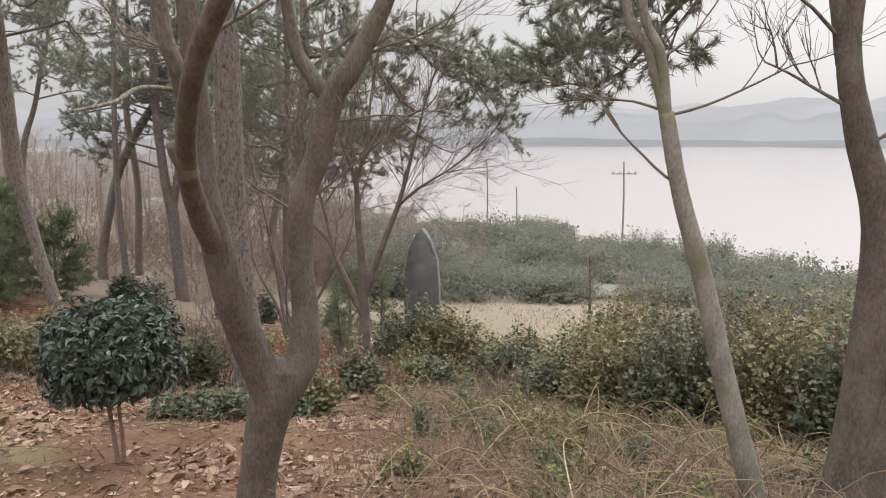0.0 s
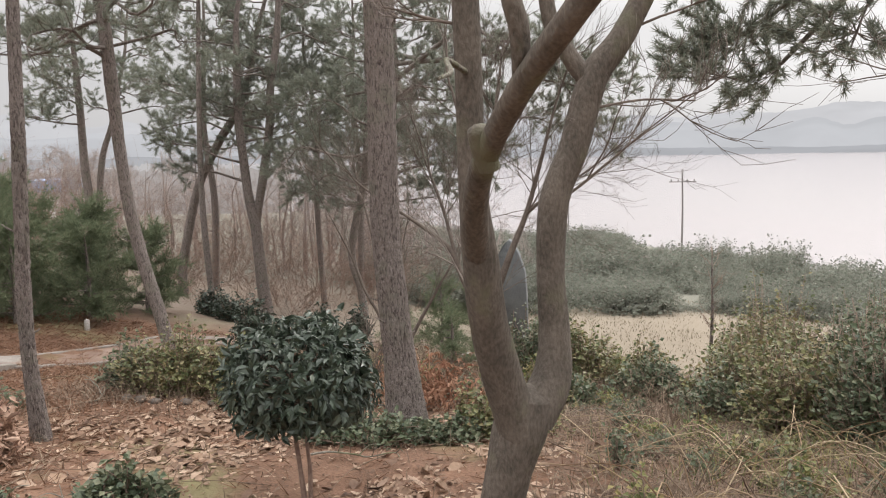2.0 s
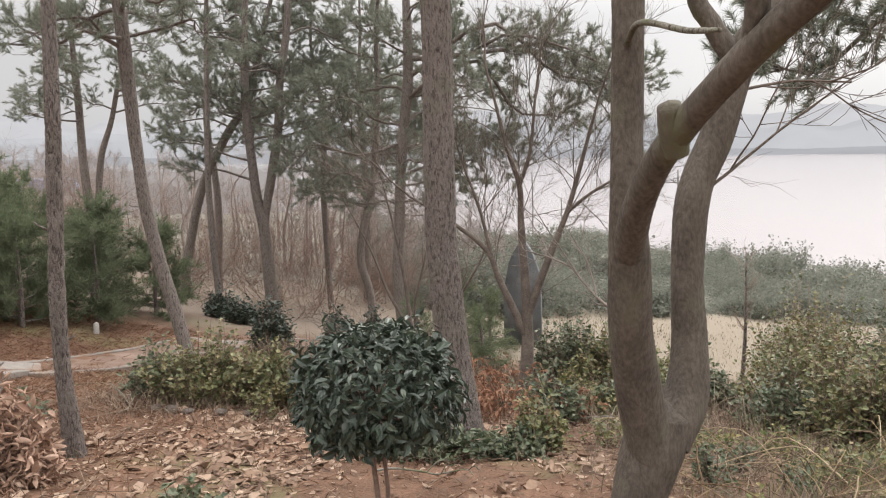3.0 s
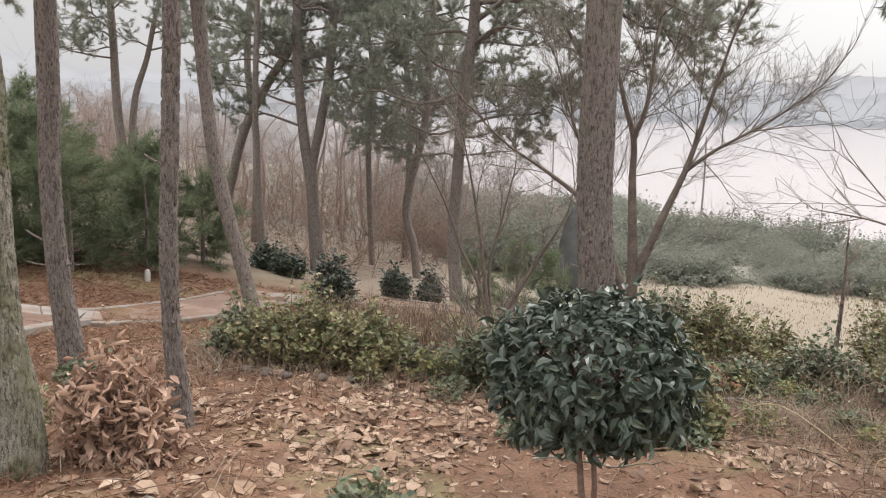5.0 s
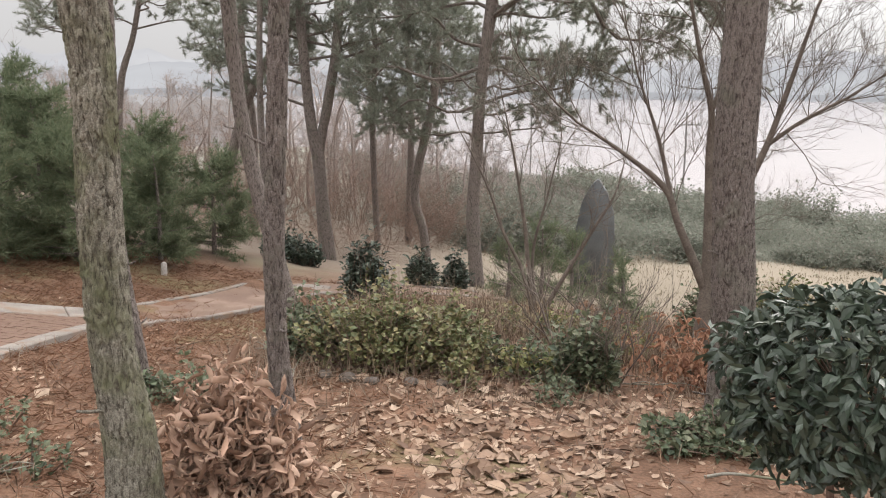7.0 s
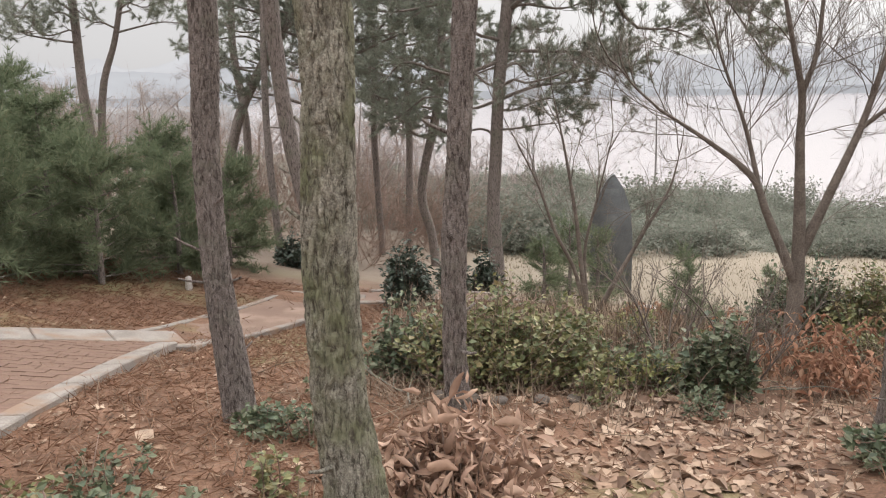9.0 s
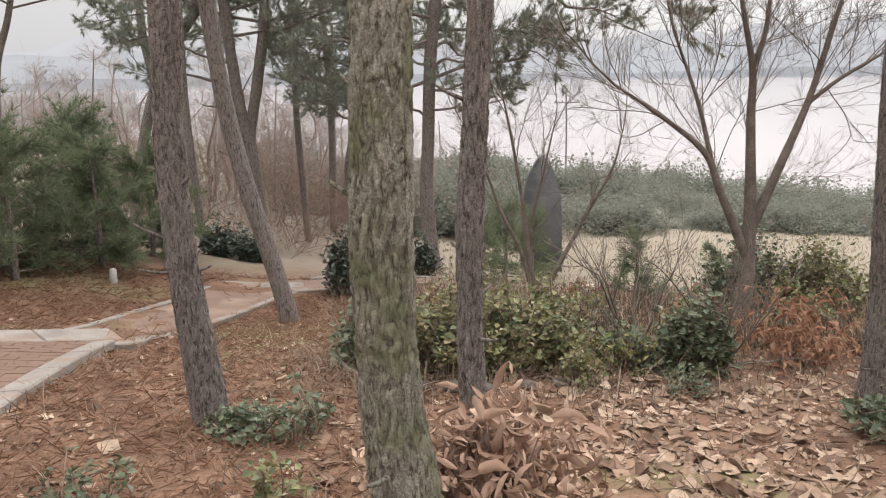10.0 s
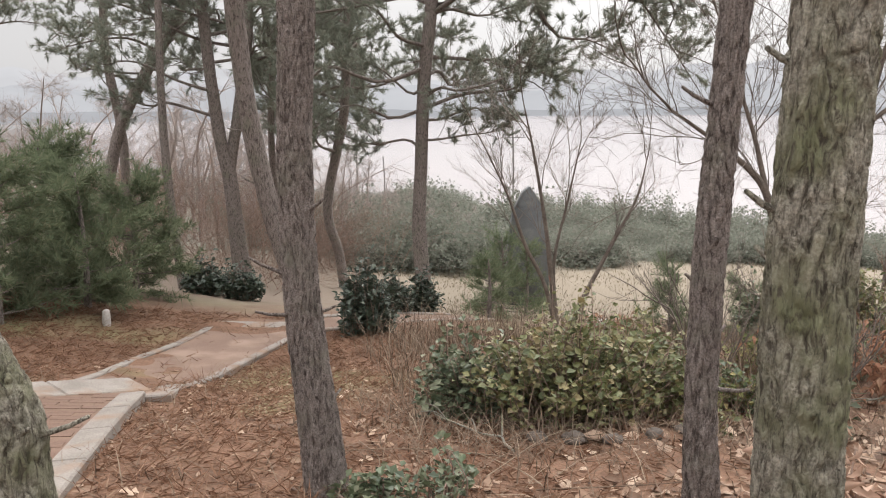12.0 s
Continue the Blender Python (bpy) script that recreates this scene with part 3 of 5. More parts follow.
                cs.append(b + (e - b) * u)
                ds.append(np.repeat((v * 1.2 + [0, 0, 0.15])[None], m, 0))
    part("twig_spray", joined(wood), mat, base, kind="stuff")
    part("needle_foliage", needles(np.concatenate(cs), np.concatenate(ds), rng, per, length, width), needle, base, kind="stuff", smooth=False)
    return base


def twigs(p, d, length, radius, depth, rng, out, spread=0.55, lift=0.12, forks=3, segs=6):
    """A bare limb and what grows from it."""
    pts, q, v = [np.array(p, float)], np.array(p, float), unit(np.array(d, float))
    n = 5
    for _ in range(n):
        v = unit(v + rng.normal(0, 0.1, 3) + [0, 0, lift * 0.3])
        q = q + v * length / n
        pts.append(q)
    line = curve_through(pts, 8) if depth > 1 else (curve_through(pts, 4) if depth else np.array([pts[0], pts[2], pts[-1]]))
    out.append(tube(line, np.linspace(radius, max(0.0012, radius * 0.5), len(line)), segs if depth > 1 else 3))
    if depth == 0:
        return
    for i in range(forks + 1):
        s = 1.0 if i == 0 else rng.uniform(0.3, 0.95)
        at = line[int(s * (len(line) - 1))]
        way = unit(line[-1] - line[-2])
        nd = unit(way + rng.normal(0, spread, 3) + [0, 0, lift])
        twigs(at, nd, length * rng.uniform(0.5, 0.8), max(0.0018, radius * rng.uniform(0.42, 0.62)), depth - 1, rng, out, spread, lift, forks, segs)


def bare_tree(name, at, stems, label, seed, mat=TWIG, depth=4, forks=3, spread=0.5, lift=0.15, group=""):
    """A leafless small tree with several stems: each given by heading, slant, length and radius."""
    rng = np.random.RandomState(seed)
    base = thing(name, (at[0], at[1], land(*at)), label, "tree", group)
    for head, slant, length, radius in stems:
        d = np.array([math.cos(radians(head)) * math.sin(radians(slant)), math.sin(radians(head)) * math.sin(radians(slant)), math.cos(radians(slant))])
        out = []
        twigs(np.array([0, 0, -0.1]) + d * [0.05, 0.05, 0], d, length, radius, depth, rng, out, spread, lift, forks)
        part("stem", out[0], mat, base)
        part("twig_spray", joined(out[1:]), mat, base, kind="stuff")
    return base


def limb_part(name, pts, parent, off, mat=BARK_SMOOTH, n=70, segs=40, bark=0.002):
    c = curve_through(np.array(pts, float), n)
    return part(name, tube(c[:, :3] - off, c[:, 3], segs, bark), mat, parent)


def side_twigs(pairs, rng, off, depth=3, length=0.8, radius=0.012, forks=3):
    out = []
    for p, d in pairs:
        twigs(np.array(p) - off, d, length * rng.uniform(0.7, 1.3), radius, depth, rng, out, 0.45, 0.1, forks)
    return joined(out)


# the forked tree close to the walk
rng = np.random.RandomState(21)
forked = thing("forked_tree", (-1.12, 4.5, land(-1.12, 4.5)), "bare forked tree with smooth brown bark and a sawn knot", "tree")
off = np.array(forked.matrix_basis.translation)
limb_part("trunk", [(-1.2, 4.53, -0.95, 0.16), (-1.16, 4.52, -0.6, 0.12), (-1.1, 4.5, -0.25, 0.122), (-1.03, 4.5, 0.02, 0.145), (-0.99, 4.5, 0.2, 0.13)], forked, off)
limb_part("stem", [(-1.03, 4.47, 0.0, 0.115), (-1.1, 4.4, 0.26, 0.105), (-1.18, 4.27, 0.6, 0.095), (-1.22, 4.14, 0.95, 0.086), (-1.25, 4.06, 1.3, 0.066), (-1.26, 4.03, 1.7, 0.062), (-1.27, 4.0, 2.1, 0.06), (-1.3, 3.95, 2.9, 0.045), (-1.2, 3.9, 4.2, 0.025)], forked, off)
limb_part("limb", [(-1.22, 4.14, 0.93, 0.05), (-1.24, 4.02, 1.08, 0.062), (-1.235, 3.82, 1.27, 0.056), (-1.19, 3.6, 1.45, 0.05), (-1.07, 3.27, 1.68, 0.047), (-0.89, 2.92, 1.92, 0.044), (-0.64, 2.65, 2.25, 0.038), (-0.35, 2.5, 3.0, 0.028), (-0.2, 2.4, 4.0, 0.012)], forked, off)
limb_part("limb", [(-1.07, 3.28, 1.66, 0.03), (-1.08, 3.2, 1.85, 0.035), (-1.13, 3.18, 2.1, 0.032), (-1.18, 3.25, 2.9, 0.02), (-1.1, 3.3, 3.8, 0.008)], forked, off)
limb_part("stem", [(-0.97, 4.52, 0.06, 0.12), (-0.86, 4.58, 0.25, 0.108), (-0.84, 4.6, 0.49, 0.084), (-0.86, 4.6, 0.83, 0.075), (-0.84, 4.6, 1.2, 0.078), (-0.74, 4.6, 1.47, 0.077), (-0.64, 4.6, 1.82, 0.074), (-0.47, 4.6, 2.07, 0.062), (-0.2, 4.6, 2.7, 0.04), (0.1, 4.6, 3.9, 0.02)], forked, off)
limb_part("limb", [(-0.66, 4.6, 1.78, 0.05), (-0.78, 4.6, 1.95, 0.045), (-0.87, 4.6, 2.15, 0.04), (-0.95, 4.6, 2.9, 0.03), (-0.9, 4.6, 3.9, 0.015)], forked, off)
limb_part("knot", [(-1.18, 3.62, 1.4, 0.045), (-1.205, 3.57, 1.49, 0.05), (-1.225, 3.54, 1.55, 0.04)], forked, off, n=12, segs=24)
limb_part("dead_branch", [(-1.27, 4.0, 1.8, 0.014), (-1.33, 3.5, 1.8, 0.011), (-1.3, 3.1, 1.72, 0.009), (-1.32, 2.75, 1.67, 0.006)], forked, off, BARK_PALE, 20, 8, 0.001)
part("twig_spray", side_twigs([((-1.27, 4.0, 2.0), (-1, 0.3, 0.1)), ((-0.7, 4.6, 1.65), (1, 0.2, 0.25)), ((-0.82, 4.6, 1.2), (1, 0.3, 0.4)), ((-0.55, 4.6, 2.0), (1, 0, 0.2)), ((-1.28, 3.98, 2.4), (-0.7, -0.4, 0.6)), ((-0.87, 2.92, 1.94), (0.8, 0.2, 0.6)), ((-1.17, 4.28, 0.58), (-0.3, 0.8, 0.7))], rng, off, 3, 0.5, 0.009), TWIG, forked, kind="stuff")

# two slender bare trees on the open side
slim = thing("slender_tree", (1.85, 4.45, land(1.85, 4.45)), "slender pale grey bare tree leaning over the bank", "tree")
off = np.array(slim.matrix_basis.translation)
limb_part("trunk", [(1.98, 4.5, -0.85, 0.09), (1.88, 4.45, -0.52, 0.076), (1.69, 4.45, 0.13, 0.067), (1.53, 4.45, 0.74, 0.059), (1.37, 4.45, 1.26, 0.052), (1.27, 4.45, 1.71, 0.044)], slim, off, TWIG_PALE)
limb_part("stem", [(1.29, 4.45, 1.6, 0.035), (1.17, 4.45, 2.02, 0.03), (1.02, 4.45, 2.33, 0.026), (0.9, 4.5, 3.4, 0.016), (1.0, 4.5, 4.6, 0.006)], slim, off, TWIG_PALE)
limb_part("stem", [(1.28, 4.45, 1.6, 0.034), (1.22, 4.42, 2.02, 0.03), (1.1, 4.4, 2.35, 0.026), (1.2, 4.4, 3.3, 0.016), (1.4, 4.4, 4.4, 0.006)], slim, off, TWIG_PALE)
part("twig_spray", side_twigs([((1.36, 4.45, 1.3), (-1, 0.1, 0.6)), ((1.3, 4.45, 1.7), (1, 0.1, 0.3)), ((1.26, 4.45, 1.72), (-0.8, 0.5, 0.3)), ((1.2, 4.45, 2.0), (1, 0.3, 0.4)), ((1.05, 4.45, 2.4), (-1, -0.2, 0.4))], rng, off, 3, 0.6, 0.01, 2), TWIG, slim, kind="stuff")

stout = thing("stout_tree", (2.35, 4.3, land(2.35, 4.3)), "stout bare grey-brown tree with a side stem at its foot", "tree")
off = np.array(stout.matrix_basis.translation)
limb_part("trunk", [(2.32, 4.3, -0.9, 0.17), (2.38, 4.3, -0.5, 0.135), (2.45, 4.3, 0.33, 0.112), (2.46, 4.3, 1.05, 0.1), (2.3, 4.3, 1.6, 0.08), (2.21, 4.3, 2.0, 0.066), (2.22, 4.3, 2.4, 0.056), (2.3, 4.3, 3.4, 0.035), (2.2, 4.3, 4.8, 0.01)], stout, off)
limb_part("stem", [(2.22, 4.3, 1.85, 0.05), (2.17, 4.3, 2.05, 0.046), (2.1, 4.3, 2.4, 0.04), (1.9, 4.4, 3.4, 0.025), (1.8, 4.4, 4.4, 0.008)], stout, off)
limb_part("limb", [(2.42, 4.3, 1.1, 0.06), (2.6, 4.3, 1.4, 0.05), (2.9, 4.3, 2.0, 0.03), (3.1, 4.3, 3.0, 0.01)], stout, off)
limb_part("stem", [(2.42, 4.25, -0.6, 0.13), (2.62, 4.25, 0.2, 0.1), (2.95, 4.3, 1.0, 0.07), (3.2, 4.3, 2.2, 0.04), (3.3, 4.3, 3.6, 0.01)], stout, off)
part("twig_spray", side_twigs([((2.2, 4.3, 1.75), (-1, 0.1, 0.5)), ((2.3, 4.3, 1.5), (0.9, -0.2, 0.6)), ((2.16, 4.3, 2.1), (-0.8, -0.3, 0.5)), ((2.25, 4.3, 2.5), (0.9, 0.3, 0.3))], rng, off, 3, 0.6, 0.012, 3), TWIG, stout, kind="stuff")

# pines beside the walk
pine([(-1.97, 7.77, -1.2, 0.22), (-2.02, 7.77, -0.6, 0.165), (-2.09, 7.77, 0.2, 0.142), (-2.13, 7.77, 0.9, 0.139), (-2.13, 7.77, 2.3, 0.132)], "tall straight pine with dark brown furrowed bark", 9.5, 5.0, 12, 2.2, 31, True, per=8)
pine([(-5.0, 6.74, -0.95, 0.09), (-5.04, 6.74, -0.3, 0.065), (-5.04, 6.74, 0.29, 0.062), (-5.01, 6.74, 0.82, 0.06), (-4.97, 6.74, 1.5, 0.058), (-4.95, 6.74, 1.88, 0.056)], "slim pine with flaking brown bark behind a heap of leaves", 8.0, 4.6, 10, 1.8, 32, True, per=8)
pine([(-5.46, 5.66, -0.4, 0.118), (-5.5, 5.66, 0.04, 0.098), (-5.51, 5.66, 0.46, 0.094), (-5.5, 5.66, 0.86, 0.09), (-5.49, 5.66, 1.14, 0.089), (-5.5, 5.66, 1.45, 0.093)], "thick mossy pine trunk with pale furrowed bark", 8.5, 4.8, 10, 2.0, 33, True, BARK_PALE, per=8)
pine([(-6.37, 7.86, -0.95, 0.113), (-6.42, 7.86, -0.36, 0.098), (-6.45, 7.86, 0.12, 0.086), (-6.45, 7.86, 0.66, 0.084), (-6.42, 7.86, 1.17, 0.085), (-6.4, 7.86, 1.67, 0.086)], "leaning pine with cracked brown bark beside the path", 8.5, 4.8, 10, 2.0, 34, True, per=8)
pine([(-6.08, 12.1, -1.75, 0.112), (-6.3, 12.1, -0.8, 0.1), (-6.45, 12.1, -0.2, 0.098), (-6.6, 12.1, 0.6, 0.095), (-6.68, 12.1, 1.41, 0.09), (-6.74, 12.1, 2.48, 0.098), (-6.82, 12.1, 3.67, 0.09)], "curved slim pine leaning beside the path", 8.5, 3.2, 22, 2.4, 35, own=((2.9, 200, 1.8, -0.25), (3.0, 20, 1.3, -0.1), (3.3, 150, 2.2, -0.3), (3.1, 260, 1.8, -0.3), (3.3, 90, 1.6, -0.2)))
pine([(-7.97, 19.2, -2.7, 0.084), (-8.1, 19.2, -0.28, 0.078), (-8.08, 19.2, 1.75, 0.066), (-7.9, 19.2, 5.0, 0.05)], "very thin straight dark pine stem", 7.0, 4.6, 8, 1.1, 36)
pine([(-9.85, 22.0, -2.0, 0.135), (-9.6, 22.0, -0.8, 0.125), (-9.2, 22.0, 0.55, 0.122), (-8.55, 22.0, 1.75, 0.118), (-8.05, 22.0, 2.5, 0.108)], "pine leaning far over to one side", 6.5, 2.2, 20, 2.2, 37, own=((1.6, 180, 1.5, -0.1), (2.0, 200, 1.8, -0.15), (2.2, 90, 1.4, -0.1)))
pine([(-6.8, 19.9, -3.0, 0.165), (-6.95, 19.9, -1.47, 0.15), (-7.02, 19.9, -0.48, 0.14), (-7.17, 19.9, 0.4, 0.12), (-7.32, 19.9, 2.49, 0.105)], "forked pine with a dense dark crown", 7.5, 1.0, 16, 2.4, 38, own=((0.6, 180, 2.0, 0.0), (1.2, 200, 1.8, 0.1)))
pine([(-7.0, 19.95, -2.9, 0.06), (-7.02, 19.95, -0.6, 0.1), (-6.79, 19.95, 0.73, 0.115), (-6.57, 19.95, 1.91, 0.106), (-6.47, 19.95, 3.06, 0.1)], "second stem of a forked pine with dark crown", 7.0, 1.4, 14, 2.3, 39)
pine([(-3.44, 18.5, -3.15, 0.166), (-3.56, 18.5, -1.54, 0.139), (-3.51, 18.5, -0.38, 0.126), (-3.42, 18.5, 1.28, 0.123), (-3.24, 18.5, 2.88, 0.12)], "pine with long drooping limbs over the clearing", 7.5, 0.6, 30, 2.4, 40, own=((3.3, -5, 5.4, -0.5), (2.9, -12, 4.8, -0.44), (2.5, 5, 4.2, -0.4), (1.7, -8, 2.6, -0.35), (0.6, 10, 1.7, -0.2), (2.6, 175, 2.8, -0.3), (1.6, 200, 2.6, -0.3), (0.8, 170, 2.2, -0.2), (0.2, -20, 1.4, -0.1), (0.0, 170, 1.5, 0.0), (3.6, -25, 4.6, -0.4)), per=13)
pine([(-13.8, 24.9, -1.8, 0.15), (-13.95, 24.9, 0.3, 0.14), (-14.0, 24.9, 1.3, 0.13), (-14.0, 24.9, 2.7, 0.115)], "twin-stemmed far pine with open crown", 7.0, 2.2, 18, 2.0, 41)
pine([(-13.7, 25.1, -1.8, 0.11), (-13.7, 25.1, -0.25, 0.11), (-13.5, 25.1, 1.3, 0.1), (-13.1, 25.1, 2.4, 0.08)], "thin leaning stem of a far pine", 6.0, 2.5, 14, 1.6, 42)
pine([(-6.0, 23.0, -3.0, 0.09), (-6.1, 23.0, 0.0, 0.08), (-6.0, 23.0, 2.0, 0.07)], "thin pine among other stems in the thicket", 6.0, 0.5, 13, 1.7, 50)
pine([(-5.3, 25.5, -3.4, 0.11), (-5.2, 25.5, 0.0, 0.1), (-5.3, 25.5, 2.0, 0.09)], "slim pine far back in the thicket", 6.5, 0.2, 24, 2.4, 51)
pine([(-4.6, 22.0, -3.6, 0.13), (-4.72, 22.0, -2.5, 0.114), (-4.94, 22.0, -1.4, 0.112), (-4.5, 22.0, 0.66, 0.11), (-4.4, 22, 2.0, 0.1)], "crooked pine standing in the far thicket", 6.5, -0.4, 26, 2.6, 43)
pine([(-9.6, 24.0, -2.4, 0.12), (-9.5, 24.0, 0.0, 0.11), (-9.7, 24.0, 2.0, 0.1)], "pine with dark crown in the far thicket", 7.0, 1.5, 12, 2.2, 46)
pine([(7.3, 9.3, -2.6, 0.22), (7.2, 9.3, 0.5, 0.19), (7.0, 9.2, 3.0, 0.17)], "large pine reaching limbs over the bank", 9.0, 4.5, 12, 2.6, 47, own=((3.6, 180, 5.4, -0.52), (3.9, 172, 5.2, -0.46), (4.2, 185, 5.4, -0.4), (3.7, 188, 4.6, -0.46), (4.4, 178, 6.0, -0.42)), per=12, length=0.13)
pine([(-12.6, 12.5, -1.0, 0.15), (-12.5, 12.6, 1.0, 0.13), (-12.3, 12.8, 3.0, 0.12)], "pine at the edge of the young plantation", 7.5, 2.6, 18, 2.4, 48)


def young_pine(at, height, width, seed, label):
    """A bushy young pine clothed to the ground."""
    r = np.random.RandomState(seed)
    base = thing("young_pine", (at[0], at[1], land(*at)), label, "tree", "young pines by the path")
    part("trunk", tube(curve_through([(0, 0, -0.1), (0.03, 0, height * 0.5), (0, 0, height)], 10), np.linspace(0.05, 0.01, 10), 8), BARK, base)
    cs, ds, wood = [], [], []
    many = int(12 + 12 * height)
    fine = min(1.0, height / 2.0)
    for i in range(many):
        s = ((i + r.rand()) / many) ** 1.3
        h = height * (0.04 + 0.94 * s)
        a = r.uniform(0, 6.28)
        l = width * (1.0 - s * 0.8) * r.uniform(0.4, 1.45)
        d = np.array([math.cos(a), math.sin(a), 0.05 + 0.6 * s])
        p = np.array([0, 0, h])
        e = p + d * l
        wood.append(tube(curve_through([p, p + d * l * 0.5 - [0, 0, 0.03], e], 5), np.linspace(0.012, 0.004, 5), 4))
        for _ in range(7 if height > 1.5 else 4):
            q = p + (e - p) * r.uniform(0.25, 1)
            t = unit(d + r.normal(0, 0.6, 3))
            m = 5
            cs.append(q + t * np.linspace(0, 0.38 * fine, m)[:, None])
            ds.append(np.repeat((t + [0, 0, 0.3])[None], m, 0))
    part("brushwood", joined(wood), BARK, base, kind="stuff")
    part("needle_foliage", needles(np.concatenate(cs), np.concatenate(ds), r, 14 if height > 1.5 else 9, 0.17 * (0.5 + 0.5 * fine), 0.006 * fine ** 0.5), NEEDLE_YOUNG, base, kind="stuff", smooth=False)
    return base


for i, (x, y, h, w) in enumerate([(-10.2, 12.3, 1.9, 1.0), (-9.4, 13.4, 1.8, 0.95), (-8.75, 14.7, 1.75, 0.85), (-11.3, 12.2, 2.2, 1.1), (-10.4, 14.3, 2.2, 1.1), (-9.4, 15.8, 2.0, 1.0), (-12.3, 13.6, 2.5, 1.2), (-8.4, 16.4, 1.7, 0.9), (-11.6, 15.6, 2.5, 1.2), (-12.9, 11.6, 2.4, 1.1), (-10.6, 11.3, 1.3, 0.8), (-13.4, 15.2, 2.8, 1.2), (-11.9, 18.0, 2.4, 1.2)]):
    young_pine((x, y), h, w, 60 + i, "bushy dark green young pine clothed to the ground")
young_pine((-2.2, 17.6), 1.5, 0.6, 79, "straggling grey-green young pine in the clearing")
young_pine((-1.5, 18.2), 1.4, 0.45, 75, "small bright green young pine before the standing stone")

pine([(-7.31, 6.5, -0.75, 0.125), (-7.34, 6.5, -0.17, 0.11), (-7.34, 6.5, 0.03, 0.105), (-7.42, 6.5, 0.25, 0.1), (-7.65, 6.5, 0.75, 0.095), (-7.9, 6.5, 1.5, 0.09)], "leaning pine trunk close beside the kerb", 7.0, 4.4, 8, 1.6, 52, True, BARK_PALE, per=8)

# bare small trees
def limbed(name, at, limbs, label, seed, mat=TWIG, per_limb=11, length=0.75, radius=0.0065, depth=3):
    """A leafless tree with given limbs (x, y, z, radius) and fine side twigs."""
    r = np.random.RandomState(seed)
    base = thing(name, (*at, land(*at)), label, "tree")
    o = np.array(base.matrix_basis.translation)
    out = []
    for pts in limbs:
        pts = [(a, b, e, q * 0.8) for a, b, e, q in pts]
        limb_part("limb", pts, base, o, mat, 40, 12, 0.0015)
        c = curve_through(np.array(pts, float), 30)
        for s in r.uniform(0.3, 1.0, per_limb):
            k = min(28, int(s * 29))
            ahead = unit(c[k + 1, :3] - c[k, :3])
            twigs(c[k, :3] - o, unit(ahead + r.normal(0, 0.55, 3) + [0, 0, 0.15]), length * r.uniform(0.6, 1.3), radius, depth, r, out, 0.5, 0.1, 3)
        twigs(c[-1, :3] - o, unit(c[-1, :3] - c[-4, :3]), length, c[-1, 3], depth, r, out, 0.35, 0.1, 3)
    part("twig_spray", joined(out), mat, base, kind="stuff")
    return base


limbed("bare_tree", (-1.19, 10.97), [
    [(-1.22, 10.97, -2.2, 0.14), (-1.15, 10.97, -1.4, 0.11), (-1.15, 10.97, -0.66, 0.085), (-1.22, 10.97, 0.41, 0.058), (-1.24, 10.97, 0.92, 0.046), (-1.4, 10.9, 1.4, 0.034), (-1.6, 10.9, 2.2, 0.02)],
    [(-1.16, 10.97, -1.05, 0.073), (-1.49, 11.0, -0.34, 0.053), (-1.67, 11.05, 0.08, 0.045), (-2.14, 11.1, 0.46, 0.03), (-2.66, 11.1, 0.79, 0.018)],
    [(-1.6, 11.03, 0.0, 0.035), (-1.75, 11.1, 0.6, 0.028), (-2.0, 11.2, 1.3, 0.016)],
    [(-1.24, 10.97, 0.92, 0.04), (-1.1, 11.0, 1.36, 0.032), (-1.02, 11.1, 2.1, 0.02)],
    [(-1.13, 10.97, -0.75, 0.075), (-0.87, 10.9, -0.01, 0.057), (-0.64, 10.9, 0.57, 0.045), (-0.48, 10.9, 1.13, 0.036), (-0.25, 10.9, 2.0, 0.02)],
    [(-0.66, 10.9, 0.55, 0.034), (-0.35, 10.8, 0.82, 0.026), (0.1, 10.7, 1.1, 0.015)]], "leafless small tree with a fan of fine grey twigs", 81)
limbed("bare_shrub", (-2.75, 13.55), [
    [(-2.76, 13.5, -2.3, 0.05), (-2.98, 13.5, -1.48, 0.036), (-3.26, 13.5, -0.92, 0.03), (-3.49, 13.5, -0.29, 0.022), (-3.79, 13.5, 0.32, 0.01)],
    [(-2.77, 13.52, -2.3, 0.055), (-2.9, 13.5, -1.33, 0.042), (-2.98, 13.5, -0.69, 0.034), (-3.15, 13.5, 0.23, 0.022), (-3.3, 13.5, 0.89, 0.01)],
    [(-2.74, 13.54, -2.3, 0.055), (-2.38, 13.5, -1.59, 0.042), (-1.99, 13.5, -0.89, 0.03), (-1.69, 13.5, -0.35, 0.02), (-1.56, 13.5, 0.18, 0.01)],
    [(-2.75, 13.56, -2.3, 0.045), (-2.82, 13.6, -1.25, 0.03), (-2.64, 13.6, -0.4, 0.02), (-2.49, 13.6, 0.28, 0.01)]], "leafless many-stemmed shrub in the open", 82, per_limb=5, length=0.7, radius=0.008)
RED_TAG = material("red_tag", (0.2, 0.1, 0.08), (0.27, 0.14, 0.11), 5, 0.7, 0.1, 40)
shrub_with_tag = [o for o in bpy.data.objects if o.name.startswith("bare_shrub")][0]
o = np.array(shrub_with_tag.matrix_basis.translation)
part("tag", tube(np.array([(-2.86, 13.51, -1.6), (-2.88, 13.5, -1.5), (-2.9, 13.5, -1.38), (-2.91, 13.5, -1.3)]) - o, [0.026, 0.028, 0.027, 0.025], 12), RED_TAG, shrub_with_tag, "faded red band round a stem")
